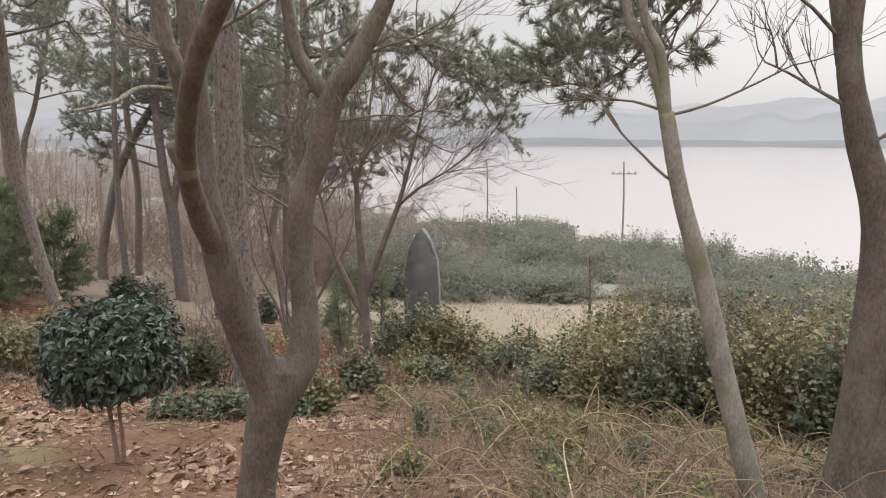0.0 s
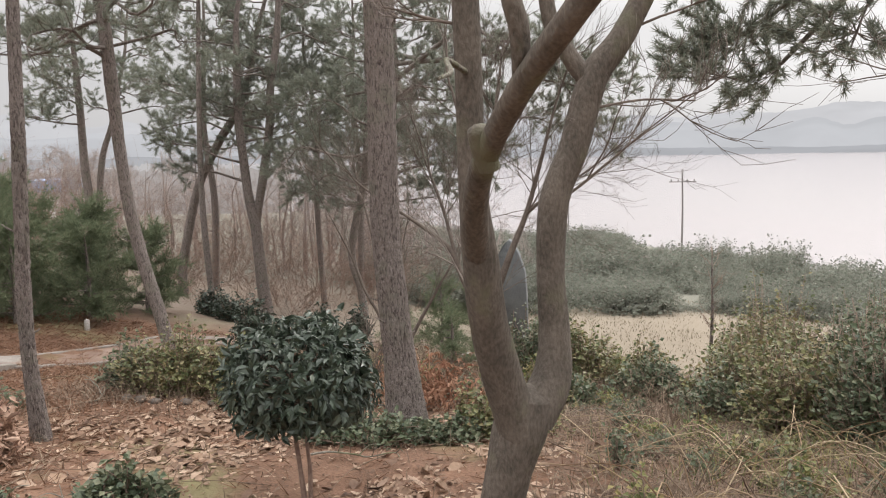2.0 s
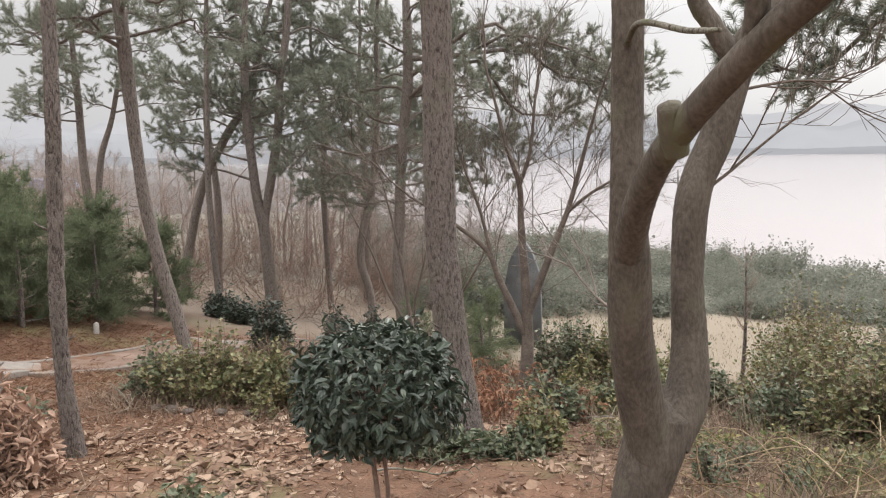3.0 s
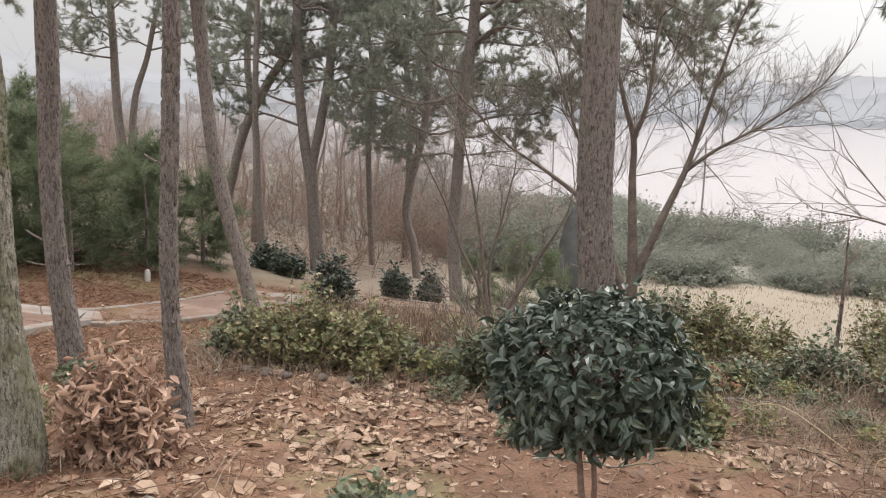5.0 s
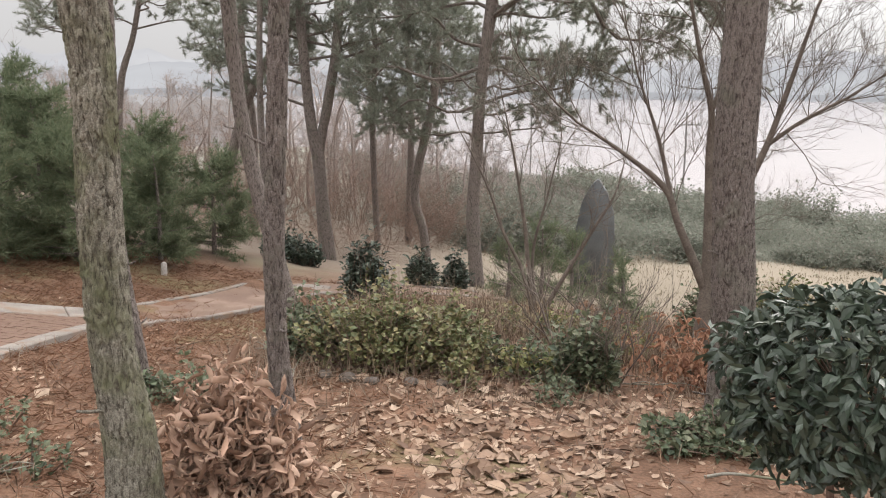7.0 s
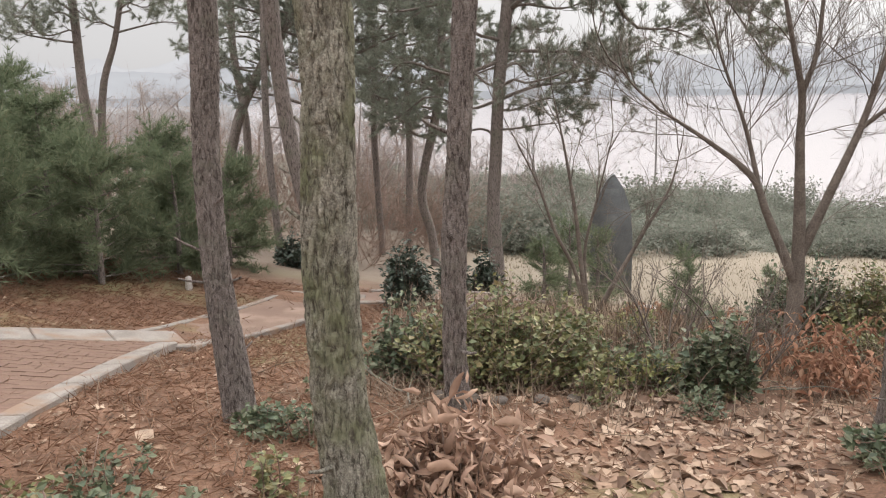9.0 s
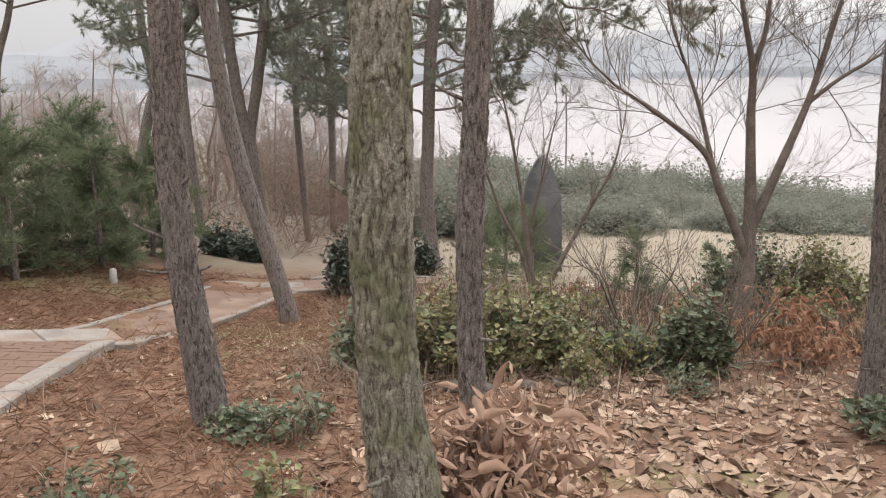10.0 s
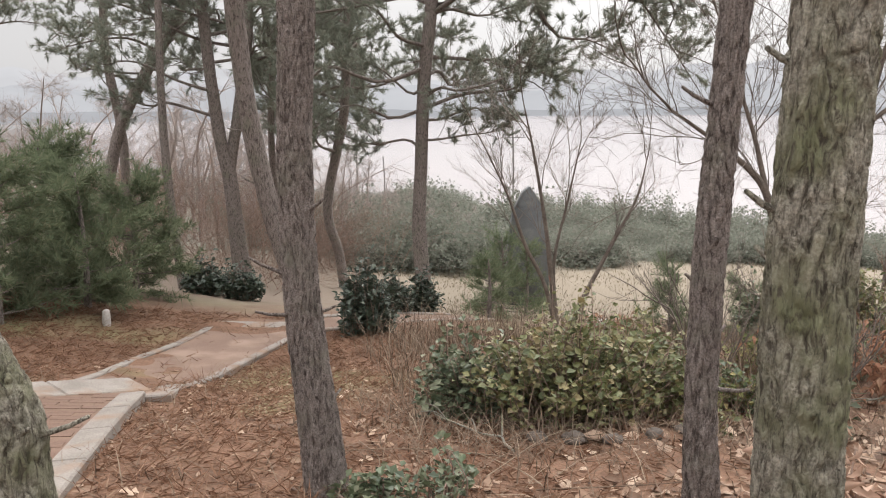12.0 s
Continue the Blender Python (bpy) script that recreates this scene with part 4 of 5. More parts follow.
bare_tree("bare_shrub", (-2.6, 8.9), [(120, 18, 0.7, 0.014), (40, 28, 0.7, 0.012), (230, 30, 0.6, 0.012), (300, 20, 0.7, 0.01)], "thin bare shrub with upright pale twigs", 84, TWIG, 3, 3, 0.4, 0.14)
bare_tree("bare_shrub", (-2.9, 9.9), [(150, 14, 0.8, 0.016), (60, 24, 0.8, 0.012), (200, 26, 0.8, 0.012), (330, 22, 0.7, 0.012)], "thin bare shrub with fanned grey twigs", 85, TWIG, 3, 3, 0.4, 0.14)


def thicket(seed, height):
    r = np.random.RandomState(seed)
    out = []
    for _ in range(7):
        a, sl = r.uniform(0, 6.28), r.uniform(0.2, 1.4)
        twigs((r.normal(0, 0.4), r.normal(0, 0.4), -0.1), (math.cos(a) * sl, math.sin(a) * sl, 1), height * r.uniform(0.25, 0.6), 0.01, 3, r, out, 0.85, 0.03, 3, 4)
    return joined(out)


rng = np.random.RandomState(7)
kinds = []
for s in range(3):
    b = thing("bare_thicket", (-30 - 3 * s, 30, land(-30 - 3 * s, 30)), "brown leafless thicket of thin upright stems", "bush", "brown thickets under the pines")
    part("twig_spray", thicket(90 + s, 2.8), TWIG_BROWN, b, kind="stuff")
    kinds.append(b)
for i in range(66):
    x, y = rng.uniform(-22, -3.4), rng.uniform(20.2, 33)
    if x > -5.5 and y < 23:
        y += 4
    s = rng.uniform(0.7, 1.15) * (1 if y < 25 else 1.5 if x < -6 else 1.2)
    copy_thing(kinds[i % 3], Matrix.Translation((x, y, float(land(x, y)))) @ Matrix.Rotation(rng.uniform(0, 6), 4, "Z") @ Matrix.Scale(s, 4))


def wood_tree(seed):
    """A slender bare tree five metres high with ascending boughs."""
    r = np.random.RandomState(seed)
    stem = curve_through([(0, 0, -0.2), (r.normal(0, 0.12), r.normal(0, 0.12), 1.6), (r.normal(0, 0.3), r.normal(0, 0.3), 3.4), (r.normal(0, 0.4), r.normal(0, 0.4), 5.0)], 14)
    boughs = []
    for _ in range(15):
        k = r.randint(3, 13)
        a = r.uniform(0, 6.28)
        twigs(stem[k], (math.cos(a), math.sin(a), r.uniform(0.25, 1.0)), r.uniform(0.5, 1.1) * (1.35 - k / 16), 0.014, 3, r, boughs, 0.7, 0.1, 3, 4)
    return tube(stem, np.linspace(0.075, 0.012, 14), 6), joined(boughs)


rng = np.random.RandomState(41)
kinds = []
for s in range(4):
    b = thing("bare_wood_tree", (-34 - 3 * s, 42, land(-34 - 3 * s, 42)), "slender leafless tree in misty brown woods", "tree", "bare woods behind the pines")
    stem, boughs = wood_tree(400 + s)
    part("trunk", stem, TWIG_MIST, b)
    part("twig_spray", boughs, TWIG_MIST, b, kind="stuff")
    kinds.append(b)
for i in range(170):
    y = rng.uniform(30, 50)
    x = rng.uniform(-0.85 * y, 0.075 * y)
    ground_z = float(land(x, y))
    bearing = x / y
    crest = 1.5 - 4.9 * min(1.0, max(0.0, (bearing + 0.26) / 0.33))
    s = max(0.32, min(1.5, (crest - ground_z) / 5.0)) * rng.uniform(0.72, 1.08)
    copy_thing(kinds[i % 4], Matrix.Translation((x, y, ground_z)) @ Matrix.Rotation(rng.uniform(0, 6), 4, "Z") @ Matrix.Scale(s, 4))


# ---------------------------------------------------------------- shrubs and undergrowth
def bush_parts(r, rx, ry, h, n, size, stray=0.07):
    """Stems and leaf places for a bush: leaves sit in sprays along stems out of an uneven dome."""
    stems, cs, ds = [], [], []
    for _ in range(n):
        a, s = r.uniform(0, 6.28), math.sqrt(r.rand())
        top = np.array([math.cos(a) * s * rx, math.sin(a) * s * ry, h * (1 - 0.55 * s ** 2.2) * (r.uniform(0.45, 0.98) if r.rand() > stray else r.uniform(1.0, 1.2)) * (0.75 + 0.5 * float(vnoise(np.array([math.cos(a) * s * rx * 3 + rx, math.sin(a) * s * 3, h * 7]))))])
        root = top * [0.35, 0.35, 0] + [0, 0, -0.05]
        mid = (root + top) / 2 + r.normal(0, 0.06, 3)
        line = curve_through([root, mid, top], 6)
        stems.append(tube(line, np.linspace(0.008, 0.002, 6), 3))
        m = 16
        u = np.sort(r.uniform(0.3, 1.0, m))
        at = np.stack([np.interp(u, np.linspace(0, 1, 6), line[:, k]) for k in range(3)], -1)
        cs.append(at + r.normal(0, size * 0.5, (m, 3)))
        ang = r.uniform(0, 6.28, m)
        ds.append(np.stack([np.cos(ang), np.sin(ang), r.uniform(0.0, 0.9, m)], -1))
    return stems, np.concatenate(cs), np.concatenate(ds)


def bush(name, at, rx, ry, h, n, size, leaf, label, seed, category="bush", group="", slim=0.4):
    r = np.random.RandomState(seed)
    base = thing(name, (at[0], at[1], ground_at(*at)), label, category, group)
    stems, cs, ds = bush_parts(r, rx, ry, h, n, size)
    part("brushwood", joined(stems), TWIG_BROWN, base, kind="stuff")
    part("foliage", (leaves if leaf is GLOSSY else flakes)(cs, ds, r, size * 1.1, slim), leaf, base, kind="stuff", smooth=False)
    return base


# the clipped evergreen on two stems
rng = np.random.RandomState(3)
cam_at = (-2.42, 5.45)
camellia = thing("camellia", (*cam_at, land(*cam_at)), "rounded dark glossy camellia bush on two pale stems", "bush")
part("stem", tube(curve_through([(0.0, 0, -0.08), (-0.02, 0, 0.15), (-0.05, 0, 0.45), (-0.08, 0, 0.85)], 14), np.linspace(0.022, 0.012, 14), 10, 0.001), TWIG_BROWN, camellia)
part("stem", tube(curve_through([(0.03, 0.02, -0.08), (0.04, 0, 0.2), (0.03, 0, 0.45), (0.1, 0, 0.85)], 14), np.linspace(0.018, 0.01, 14), 10, 0.001), TWIG_BROWN, camellia)
cs, ds, face, inner = [], [], [], []
for i in range(3700):
    d = unit(rng.normal(0, 1, 3))
    rad = rng.uniform(0.5, 1.0) ** 0.5 * (0.93 + 0.18 * float(vnoise(d * 2.6 + 5)))
    p = np.array([d[0] * 0.48, d[1] * 0.45, d[2] * 0.37]) * (rad * (0.82 + 0.42 * float(vnoise(d * 6 + 2)))) + [0, 0, 0.84]
    p[2] = max(p[2], 0.54 + 0.05 * rng.rand())
    cs.append(p)
    out = unit(d + [0, 0, 0.45])
    way = rng.normal(0, 0.8, 3) + d * 0.9 - [0, 0, 0.35]
    ds.append(unit(way - out * float(way @ out) * 0.55))
    face.append(out)
for i in range(40):
    d = unit(rng.normal(0, 1, 3))
    inner.append(tube(curve_through([(0, 0, 0.66), np.array([0, 0, 0.76]) + d * 0.2, np.array([0, 0, 0.84]) + d * [0.42, 0.4, 0.33]], 5), np.linspace(0.008, 0.003, 5), 4))
part("brushwood", joined(inner), TWIG_BROWN, camellia, kind="stuff")
part("foliage", leaves(np.array(cs), np.array(ds), rng, 0.077, 0.23, 0.09, 0.42, np.array(face)), GLOSSY, camellia, kind="stuff", smooth=False)

bush("evergreen_shrub", (-4.65, 8.85), 0.78, 0.5, 0.76, 300, 0.05, SHRUB, "yellow-green small-leaved shrub on the leaf-strewn bank", 101)
bush("evergreen_shrub", (-4.1, 9.0), 0.5, 0.45, 0.66, 200, 0.05, SHRUB, "green small-leaved shrub beside another", 102)
bush("evergreen_shrub", (-5.25, 9.1), 0.4, 0.4, 0.6, 130, 0.05, SHRUB_DARK, "low dark green shrub by the slope", 103)
bush("evergreen_shrub", (-2.9, 8.75), 0.3, 0.26, 0.75, 130, 0.06, SHRUB_DARK, "upright dark glossy-leaved shrub", 104)
bush("evergreen_shrub", (-1.3, 7.5), 0.25, 0.25, 0.55, 70, 0.05, SHRUB, "small leafy shrub at the foot of the tall pine", 105)
bush("evergreen_shrub", (-3.45, 5.0), 0.3, 0.25, 0.26, 90, 0.05, SHRUB_DARK, "low dark green plant among dead leaves", 106)
bush("evergreen_shrub", (-4.35, 4.75), 0.5, 0.22, 0.16, 110, 0.045, SHRUB_DARK, "creeping green plant among dead leaves", 107)
bush("evergreen_shrub", (-5.55, 5.05), 0.3, 0.25, 0.16, 80, 0.045, SHRUB_DARK, "creeping green plant by a mossy trunk", 108)
bush("evergreen_shrub", (-6.15, 7.55), 0.2, 0.16, 0.15, 26, 0.045, SHRUB_DARK, "tuft of green leaves at a pine's foot", 109)
bush("evergreen_shrub", (-5.85, 7.5), 0.2, 0.2, 0.36, 16, 0.04, SHRUB_DARK, "thin dark green weeds between two pines", 110)
bush("evergreen_shrub", (-2.3, 7.05), 0.6, 0.3, 0.2, 130, 0.05, SHRUB_DARK, "low creeping green plant at the tall pine's foot", 112)
bush("evergreen_shrub", (-1.6, 7.25), 0.4, 0.3, 0.24, 100, 0.05, SHRUB_DARK, "low leafy plant spreading beside a pine", 113)
bush("evergreen_shrub", (-3.3, 8.95), 0.4, 0.3, 0.3, 34, 0.045, WEED, "sparse yellow-green undergrowth on the slope", 114)
bush("evergreen_shrub", (-6.6, 5.95), 0.4, 0.3, 0.18, 80, 0.045, SHRUB_DARK, "low creeping green plant on bare soil", 111)
for i, (x, y, a, b, h, n) in enumerate([(1.9, 9.6, 0.8, 0.6, 0.85, 260), (3.1, 9.4, 0.9, 0.7, 1.1, 360), (2.7, 11.1, 0.9, 0.8, 1.25, 380), (4.1, 10.9, 1.0, 0.9, 1.4, 400), (3.3, 12.8, 1.0, 0.8, 1.45, 380), (5.0, 12.5, 1.1, 0.9, 1.5, 400), (4.4, 8.6, 1.0, 0.8, 1.25, 400), (5.7, 9.8, 1.1, 0.9, 1.5, 400), (3.9, 7.2, 0.7, 0.6, 0.8, 260), (5.4, 7.2, 1.0, 0.9, 1.3, 380), (6.6, 11.8, 1.2, 1.0, 1.6, 380), (2.5, 8.4, 0.6, 0.5, 0.6, 170), (3.4, 8.2, 0.7, 0.6, 0.85, 240), (1.3, 8.8, 0.5, 0.4, 0.5, 120), (4.7, 7.6, 0.8, 0.7, 1.0, 280), (3.0, 7.2, 0.5, 0.4, 0.45, 110), (1.95, 8.2, 0.7, 0.6, 0.9, 300), (2.5, 7.5, 0.75, 0.65, 1.05, 340), (3.1, 6.9, 0.7, 0.6, 1.0, 320), (3.5, 6.3, 0.6, 0.55, 0.95, 280)]):
    bush("evergreen_thicket", (x, y), a, b, h * 1.25, int(n * 1.15), 0.055, SHRUB_DARK if i % 2 else SHRUB, "broad tangled evergreen shrub with small dark leaves", 120 + i, group="tangled shrubs on the open bank")
for i, (x, y, a, h, n) in enumerate([(0.1, 11.5, 0.7, 1.1, 240), (-0.2, 9.6, 0.4, 0.5, 90), (-0.5, 12.0, 0.65, 1.15, 240), (1.3, 12.9, 0.7, 0.7, 180), (-1.0, 8.9, 0.3, 0.5, 70), (0.9, 10.4, 0.6, 0.7, 150)]):
    bush("evergreen_shrub", (x, y), a, a * 0.8, h, n, 0.06, SHRUB_DARK if i % 3 else SHRUB, "small-leaved green shrub at the edge of the clearing", 140 + i)
for i, (x, y, a, h, n) in enumerate([(-5.3, 13.75, 0.38, 0.95, 150), (-4.55, 16.0, 0.3, 0.75, 90), (-3.95, 16.6, 0.3, 0.75, 90), (-6.9, 17.2, 0.35, 0.6, 90), (-7.5, 17.8, 0.4, 0.6, 100)]):
    bush("camellia", (x, y), a, a, h, n, 0.08, GLOSSY, "dark glossy small camellia beyond the path", 160 + i, group="small camellias beyond the path", slim=0.3)

rng = np.random.RandomState(23)
for i in range(46):
    x, y = rng.uniform(-0.4, 4.4), rng.uniform(4.3, 9.2)
    bush("weed_clump", (x, y), 0.16, 0.16, rng.uniform(0.12, 0.38), 15, 0.04, (WEED, SHRUB, SHRUB_DARK)[i % 3], "small yellow-green weed clump on the bank", 300 + i, "weed", "weeds on the open bank")
for i, (x, y) in enumerate([(-6.95, 6.3), (-6.2, 6.1), (-5.95, 6.6), (-6.75, 6.75), (-4.0, 8.3), (-3.2, 8.2), (-2.9, 8.7), (-1.2, 8.3), (-0.6, 8.0), (-3.6, 9.4)]):
    bush("weed_clump", (x, y), 0.2, 0.18, 0.2 + 0.03 * (i % 5), 9 if i < 4 else 18, 0.04, SHRUB_DARK if i % 2 else SHRUB, "straggling green weed clump among leaves", 330 + i, "weed", "weeds among the leaves")

for i in range(18):
    x, y = rng.uniform(-4.4, 0.8), rng.uniform(8.9, 12.4)
    bush("weed_clump", (x, y), 0.28, 0.25, rng.uniform(0.25, 0.5), 34, 0.045, (SHRUB, WEED, SHRUB_DARK)[i % 3], "straggling weed clump with dry stalks on the slope", 360 + i, "weed", "weeds on the slope")

# shrubs down the slope to the lake
rng = np.random.RandomState(17)
kinds = []
for s in range(4):
    r = np.random.RandomState(180 + s)
    b = thing("slope_shrub", (60 + 4 * s, 20, land(60 + 4 * s, 20)), "grey-green misty shrub on the slope to the lake", "bush", "shrubs on the lake slope")
    stems, cs, ds = bush_parts(r, 1.2, 1.2, 1.0, 250, 0.07, 0.0)
    part("foliage", flakes(cs, ds, r, 0.058, 0.5, 0.8), SHRUB_HAZED, b, kind="stuff", smooth=False)
    kinds.append(b)
count = 0
while count < 260:
    y = 26.5 + 58 * rng.rand() ** 1.6
    x = rng.uniform(-0.16 * y - 1, 0.85 * y + 2)
    z = float(land(x, y))
    if z < LAKE + 0.5:
        continue
    s = rng.uniform(0.55, 1.05) * (1 + y / 110) * (1.7 if rng.rand() < 0.2 else 1)
    copy_thing(kinds[count % 4], Matrix.Translation((x, y, z - 0.1)) @ Matrix.Rotation(rng.uniform(0, 6), 4, "Z") @ Matrix.Diagonal((s, s, s * rng.uniform(0.45, 1.3), 1)))
    count += 1

# heap of curled dead leaves
rng = np.random.RandomState(8)
heap = thing("leaf_heap", (-5.08, 6.0, ground_at(-5.08, 6.0)), "heap of curled brown dead leaves against a trunk", "leaf heap")
cs, ds, st = [], [], []
for _ in range(75):
    a, s = rng.uniform(0, 6.28), math.sqrt(rng.rand())
    top = np.array([math.cos(a) * s * 0.4, math.sin(a) * s * 0.3, 0.66 * (1 - 0.6 * s * s) * rng.uniform(0.35, 1.15)])
    st.append(tube(curve_through([top * [0.4, 0.4, 0] - [0, 0, 0.05], top * 0.6, top], 5), np.linspace(0.007, 0.003, 5), 4))
    for u in rng.uniform(0.05, 1.1, 38):
        cs.append(top * [u * 0.6 + 0.4, u * 0.6 + 0.4, u] + rng.normal(0, 0.03, 3))
        ds.append(rng.normal(0, 1, 3) + [0, 0, -0.5])
part("twig_spray", joined(st), TWIG_BROWN, heap, kind="stuff")
part("foliage", rolled(np.array(cs), rng, 0.09), CURLED, heap, kind="stuff")

def dry_fern(at, n, spread, label, seed):
    """Arching dead fronds in a clump."""
    rng = np.random.RandomState(seed)
    fern = thing("dry_fern", (*at, ground_at(*at)), label, "fern")
    fr, fs = [], []
    for _ in range(n):
        a = rng.uniform(0, 6.28)
        d = np.array([math.cos(a), math.sin(a), 0])
        l = rng.uniform(0.25, 0.7) * spread
        root = np.array([rng.normal(0, 0.22), rng.normal(0, 0.14), 0]) * spread
        line = curve_through([root, root + d * l * 0.5 + [0, 0, l * rng.uniform(0.4, 0.9)], root + d * l + [0, 0, l * rng.uniform(0.05, 0.5)]], 9)
        fs.append(tube(line, np.linspace(0.006, 0.002, 9), 3))
        for k in range(2, 9):
            for side in (-1, 1):
                if rng.rand() < 0.8:
                    fr.append((line[k], unit(np.cross(d, [0, 0, 1])) * side + d * 0.4 + rng.normal(0, 0.4, 3) + [0, 0, -0.5]))
    part("brushwood", joined(fs), FERN, fern, kind="stuff")
    part("foliage", leaves(np.array([a for a, b in fr]), np.array([b for a, b in fr]), rng, 0.085, 0.2, 0.2, 0.4), FERN, fern, kind="stuff", smooth=False)


dry_fern((-1.8, 8.95), 52, 1.15, "rust-brown dead fern clump beside a bare tree", 501)
dry_fern((-1.75, 14.0), 14, 0.7, "small rust-brown dead clump near a pale rock", 502)
dry_fern((-0.9, 9.0), 10, 0.6, "small dead fern tuft on the slope", 503)
young_pine((-3.0, 15.9), 1.0, 0.35, 76, "small pine sapling at the edge of the clearing")
young_pine((-1.75, 12.5), 0.95, 0.4, 77, "straggling pine sapling among weeds")
young_pine((-0.2, 13.2), 0.8, 0.35, 78, "small pine sapling in dry grass")


# ---------------------------------------------------------------- ground litter
def scattered(n, xlo, xhi, ylo, yhi, rng, mask=None):
    x, y = rng.uniform(xlo, xhi, n), rng.uniform(ylo, yhi, n)
    if mask is not None:
        keep = mask(x, y) > rng.rand(n)
        x, y = x[keep], y[keep]
    return np.stack([x, y, rough_land(x, y)], -1)


def off_path(x, y):
    """0 on the paved path, 1 elsewhere."""
    a = (x < -7.55) & (x > -9.1) & (y < 10.2 + 0.68 * (x + 8.95))
    t = (y - 11.0) / 3.0
    b = (y >= 10.2) & (y < 14.6) & (x > -8.4 + 1.05 * t) & (x < -7.45 + 1.28 * t)
    c = (y > 13.8) & (y < 16.5) & (x > -7.0) & (x < -3.0) & (abs(y - 14.25 - 0.62 * np.clip(x + 6.0, 0, 9)) < 0.5)
    return 1.0 - (a | b | c)


def leaf_mask(x, y):
    p = np.stack([x * 0.7, y * 0.7, np.zeros_like(x)], -1)
    m = np.clip(2.4 * vnoise(p * 1.6) - 0.85, 0.07, 0.9)
    left = np.clip((x + 6.4) / 1.4, 0.26, 1)
    right = np.clip((2.6 - x) / 2.6, 0.4, 1)
    deep = np.clip((9.6 - y) / 1.6, 0.05, 1)
    return m * left * right * deep * off_path(x, y)


rng = np.random.RandomState(12)
p = scattered(28000, -9.5, 5, 1.0, 11, rng, leaf_mask)
tagged(new("leaf_litter", mesh_of("leaf_litter", *litter(p, rng, 0.125), LITTER, True)), "large curled pale-brown dead leaves covering the bank", "leaf litter", kind="stuff")
p = scattered(46000, -9.8, 5, 1.0, 12, rng, lambda x, y: np.clip(leaf_mask(x, y) * 0.8 + 0.24, 0, 1) * np.clip(off_path(x, y) + 0.1, 0, 1))
tagged(new("leaf_scraps", mesh_of("leaf_scraps", *litter(p, rng, 0.055), LITTER, True)), "small brown leaf scraps between larger leaves", "leaf litter", kind="stuff")


def needle_mask(x, y):
    return np.clip((-4.2 - x) / 2.0 + 0.25, 0.1, 1) * np.clip(off_path(x, y) + 0.07, 0, 1)


p = scattered(85000, -11, 3, 3.0, 15, rng, needle_mask)
ang = rng.uniform(0, 6.28, len(p))
d = np.stack([np.cos(ang), np.sin(ang), rng.uniform(-0.05, 0.2, len(p))], -1)
p[:, 2] += 0.008
tagged(new("fallen_needles", mesh_of("fallen_needles", *needles(p, d, rng, 2, 0.16, 0.004, 0.4), NEEDLE_DEAD, False)), "orange-brown fallen pine needles on the soil", "needle litter", kind="stuff")


def blades(p, rng, h, width, lean=0.5):
    """Upright thin bent blades of dry grass and stems."""
    n = len(p)
    a = rng.uniform(0, 6.28, n)
    d = np.stack([np.cos(a), np.sin(a), np.zeros(n)], -1)
    H = h * rng.uniform(0.4, 1.2, (n, 1))
    L = H * lean * rng.uniform(0.1, 1.4, (n, 1))
    s = np.stack([-d[:, 1], d[:, 0], np.zeros(n)], -1) * width
    z = np.array([0, 0, 1.0])
    m = p + z * H * 0.6 + d * L * 0.35
    t = p + z * H * 0.95 + d * L
    v = np.stack([p - s, p + s, m - s * 0.8, m + s * 0.8, t], 1).reshape(-1, 3)
    o = np.arange(n)[:, None] * 5
    f = np.concatenate([o + [0, 1, 3], o + [0, 3, 2], o + [2, 3, 4]])
    return v, f


def grass_mask(x, y):
    q = np.stack([x * 0.9, y * 0.9, np.full_like(x, 3.0)], -1)
    open_side = np.clip((x + 1.2) / 1.4, 0, 1) * 0.9
    strip = np.exp(-((y - 8.9) / 0.9) ** 2) * np.clip((x + 6.2) / 1, 0, 1)
    return np.clip(np.clip(vnoise(q) * 1.8 - 0.3, 0, 1) * (open_side + strip + 0.03), 0, 1) * off_path(x, y)


p = scattered(150000, -9, 6, 2.6, 12.5, rng, grass_mask)
tagged(new("dry_grass", mesh_of("dry_grass", *blades(p, rng, 0.15, 0.003, 2.2), CANE, False)), "tangled straw-coloured dry grass and stems", "grass", kind="stuff")
p = scattered(26000, -3.5, 16, 12.0, 30, rng, lambda x, y: np.clip(vnoise(np.stack([x * 0.6, y * 0.6, x * 0], -1)) * 1.5 + 0.1, 0, 1) * np.clip((y - 11.5) / 2, 0, 1))
tagged(new("meadow_grass", mesh_of("meadow_grass", *blades(p, rng, 0.09, 0.008, 1.4), MEADOW, False)), "pale dry grass of a clearing below the bank", "grass", kind="stuff")

p = scattered(15000, -5.2, 2.5, 8.3, 13.0, rng, lambda x, y: np.clip(vnoise(np.stack([x * 1.1, y * 1.1, x * 0 + 9], -1)) * 2.2 - 0.6, 0, 1) * off_path(x, y))
tagged(new("dry_stalks", mesh_of("dry_stalks", *blades(p, rng, 0.34, 0.0035, 0.7), CANE, False)), "thin brown dry stalks between shrubs", "grass", kind="stuff")

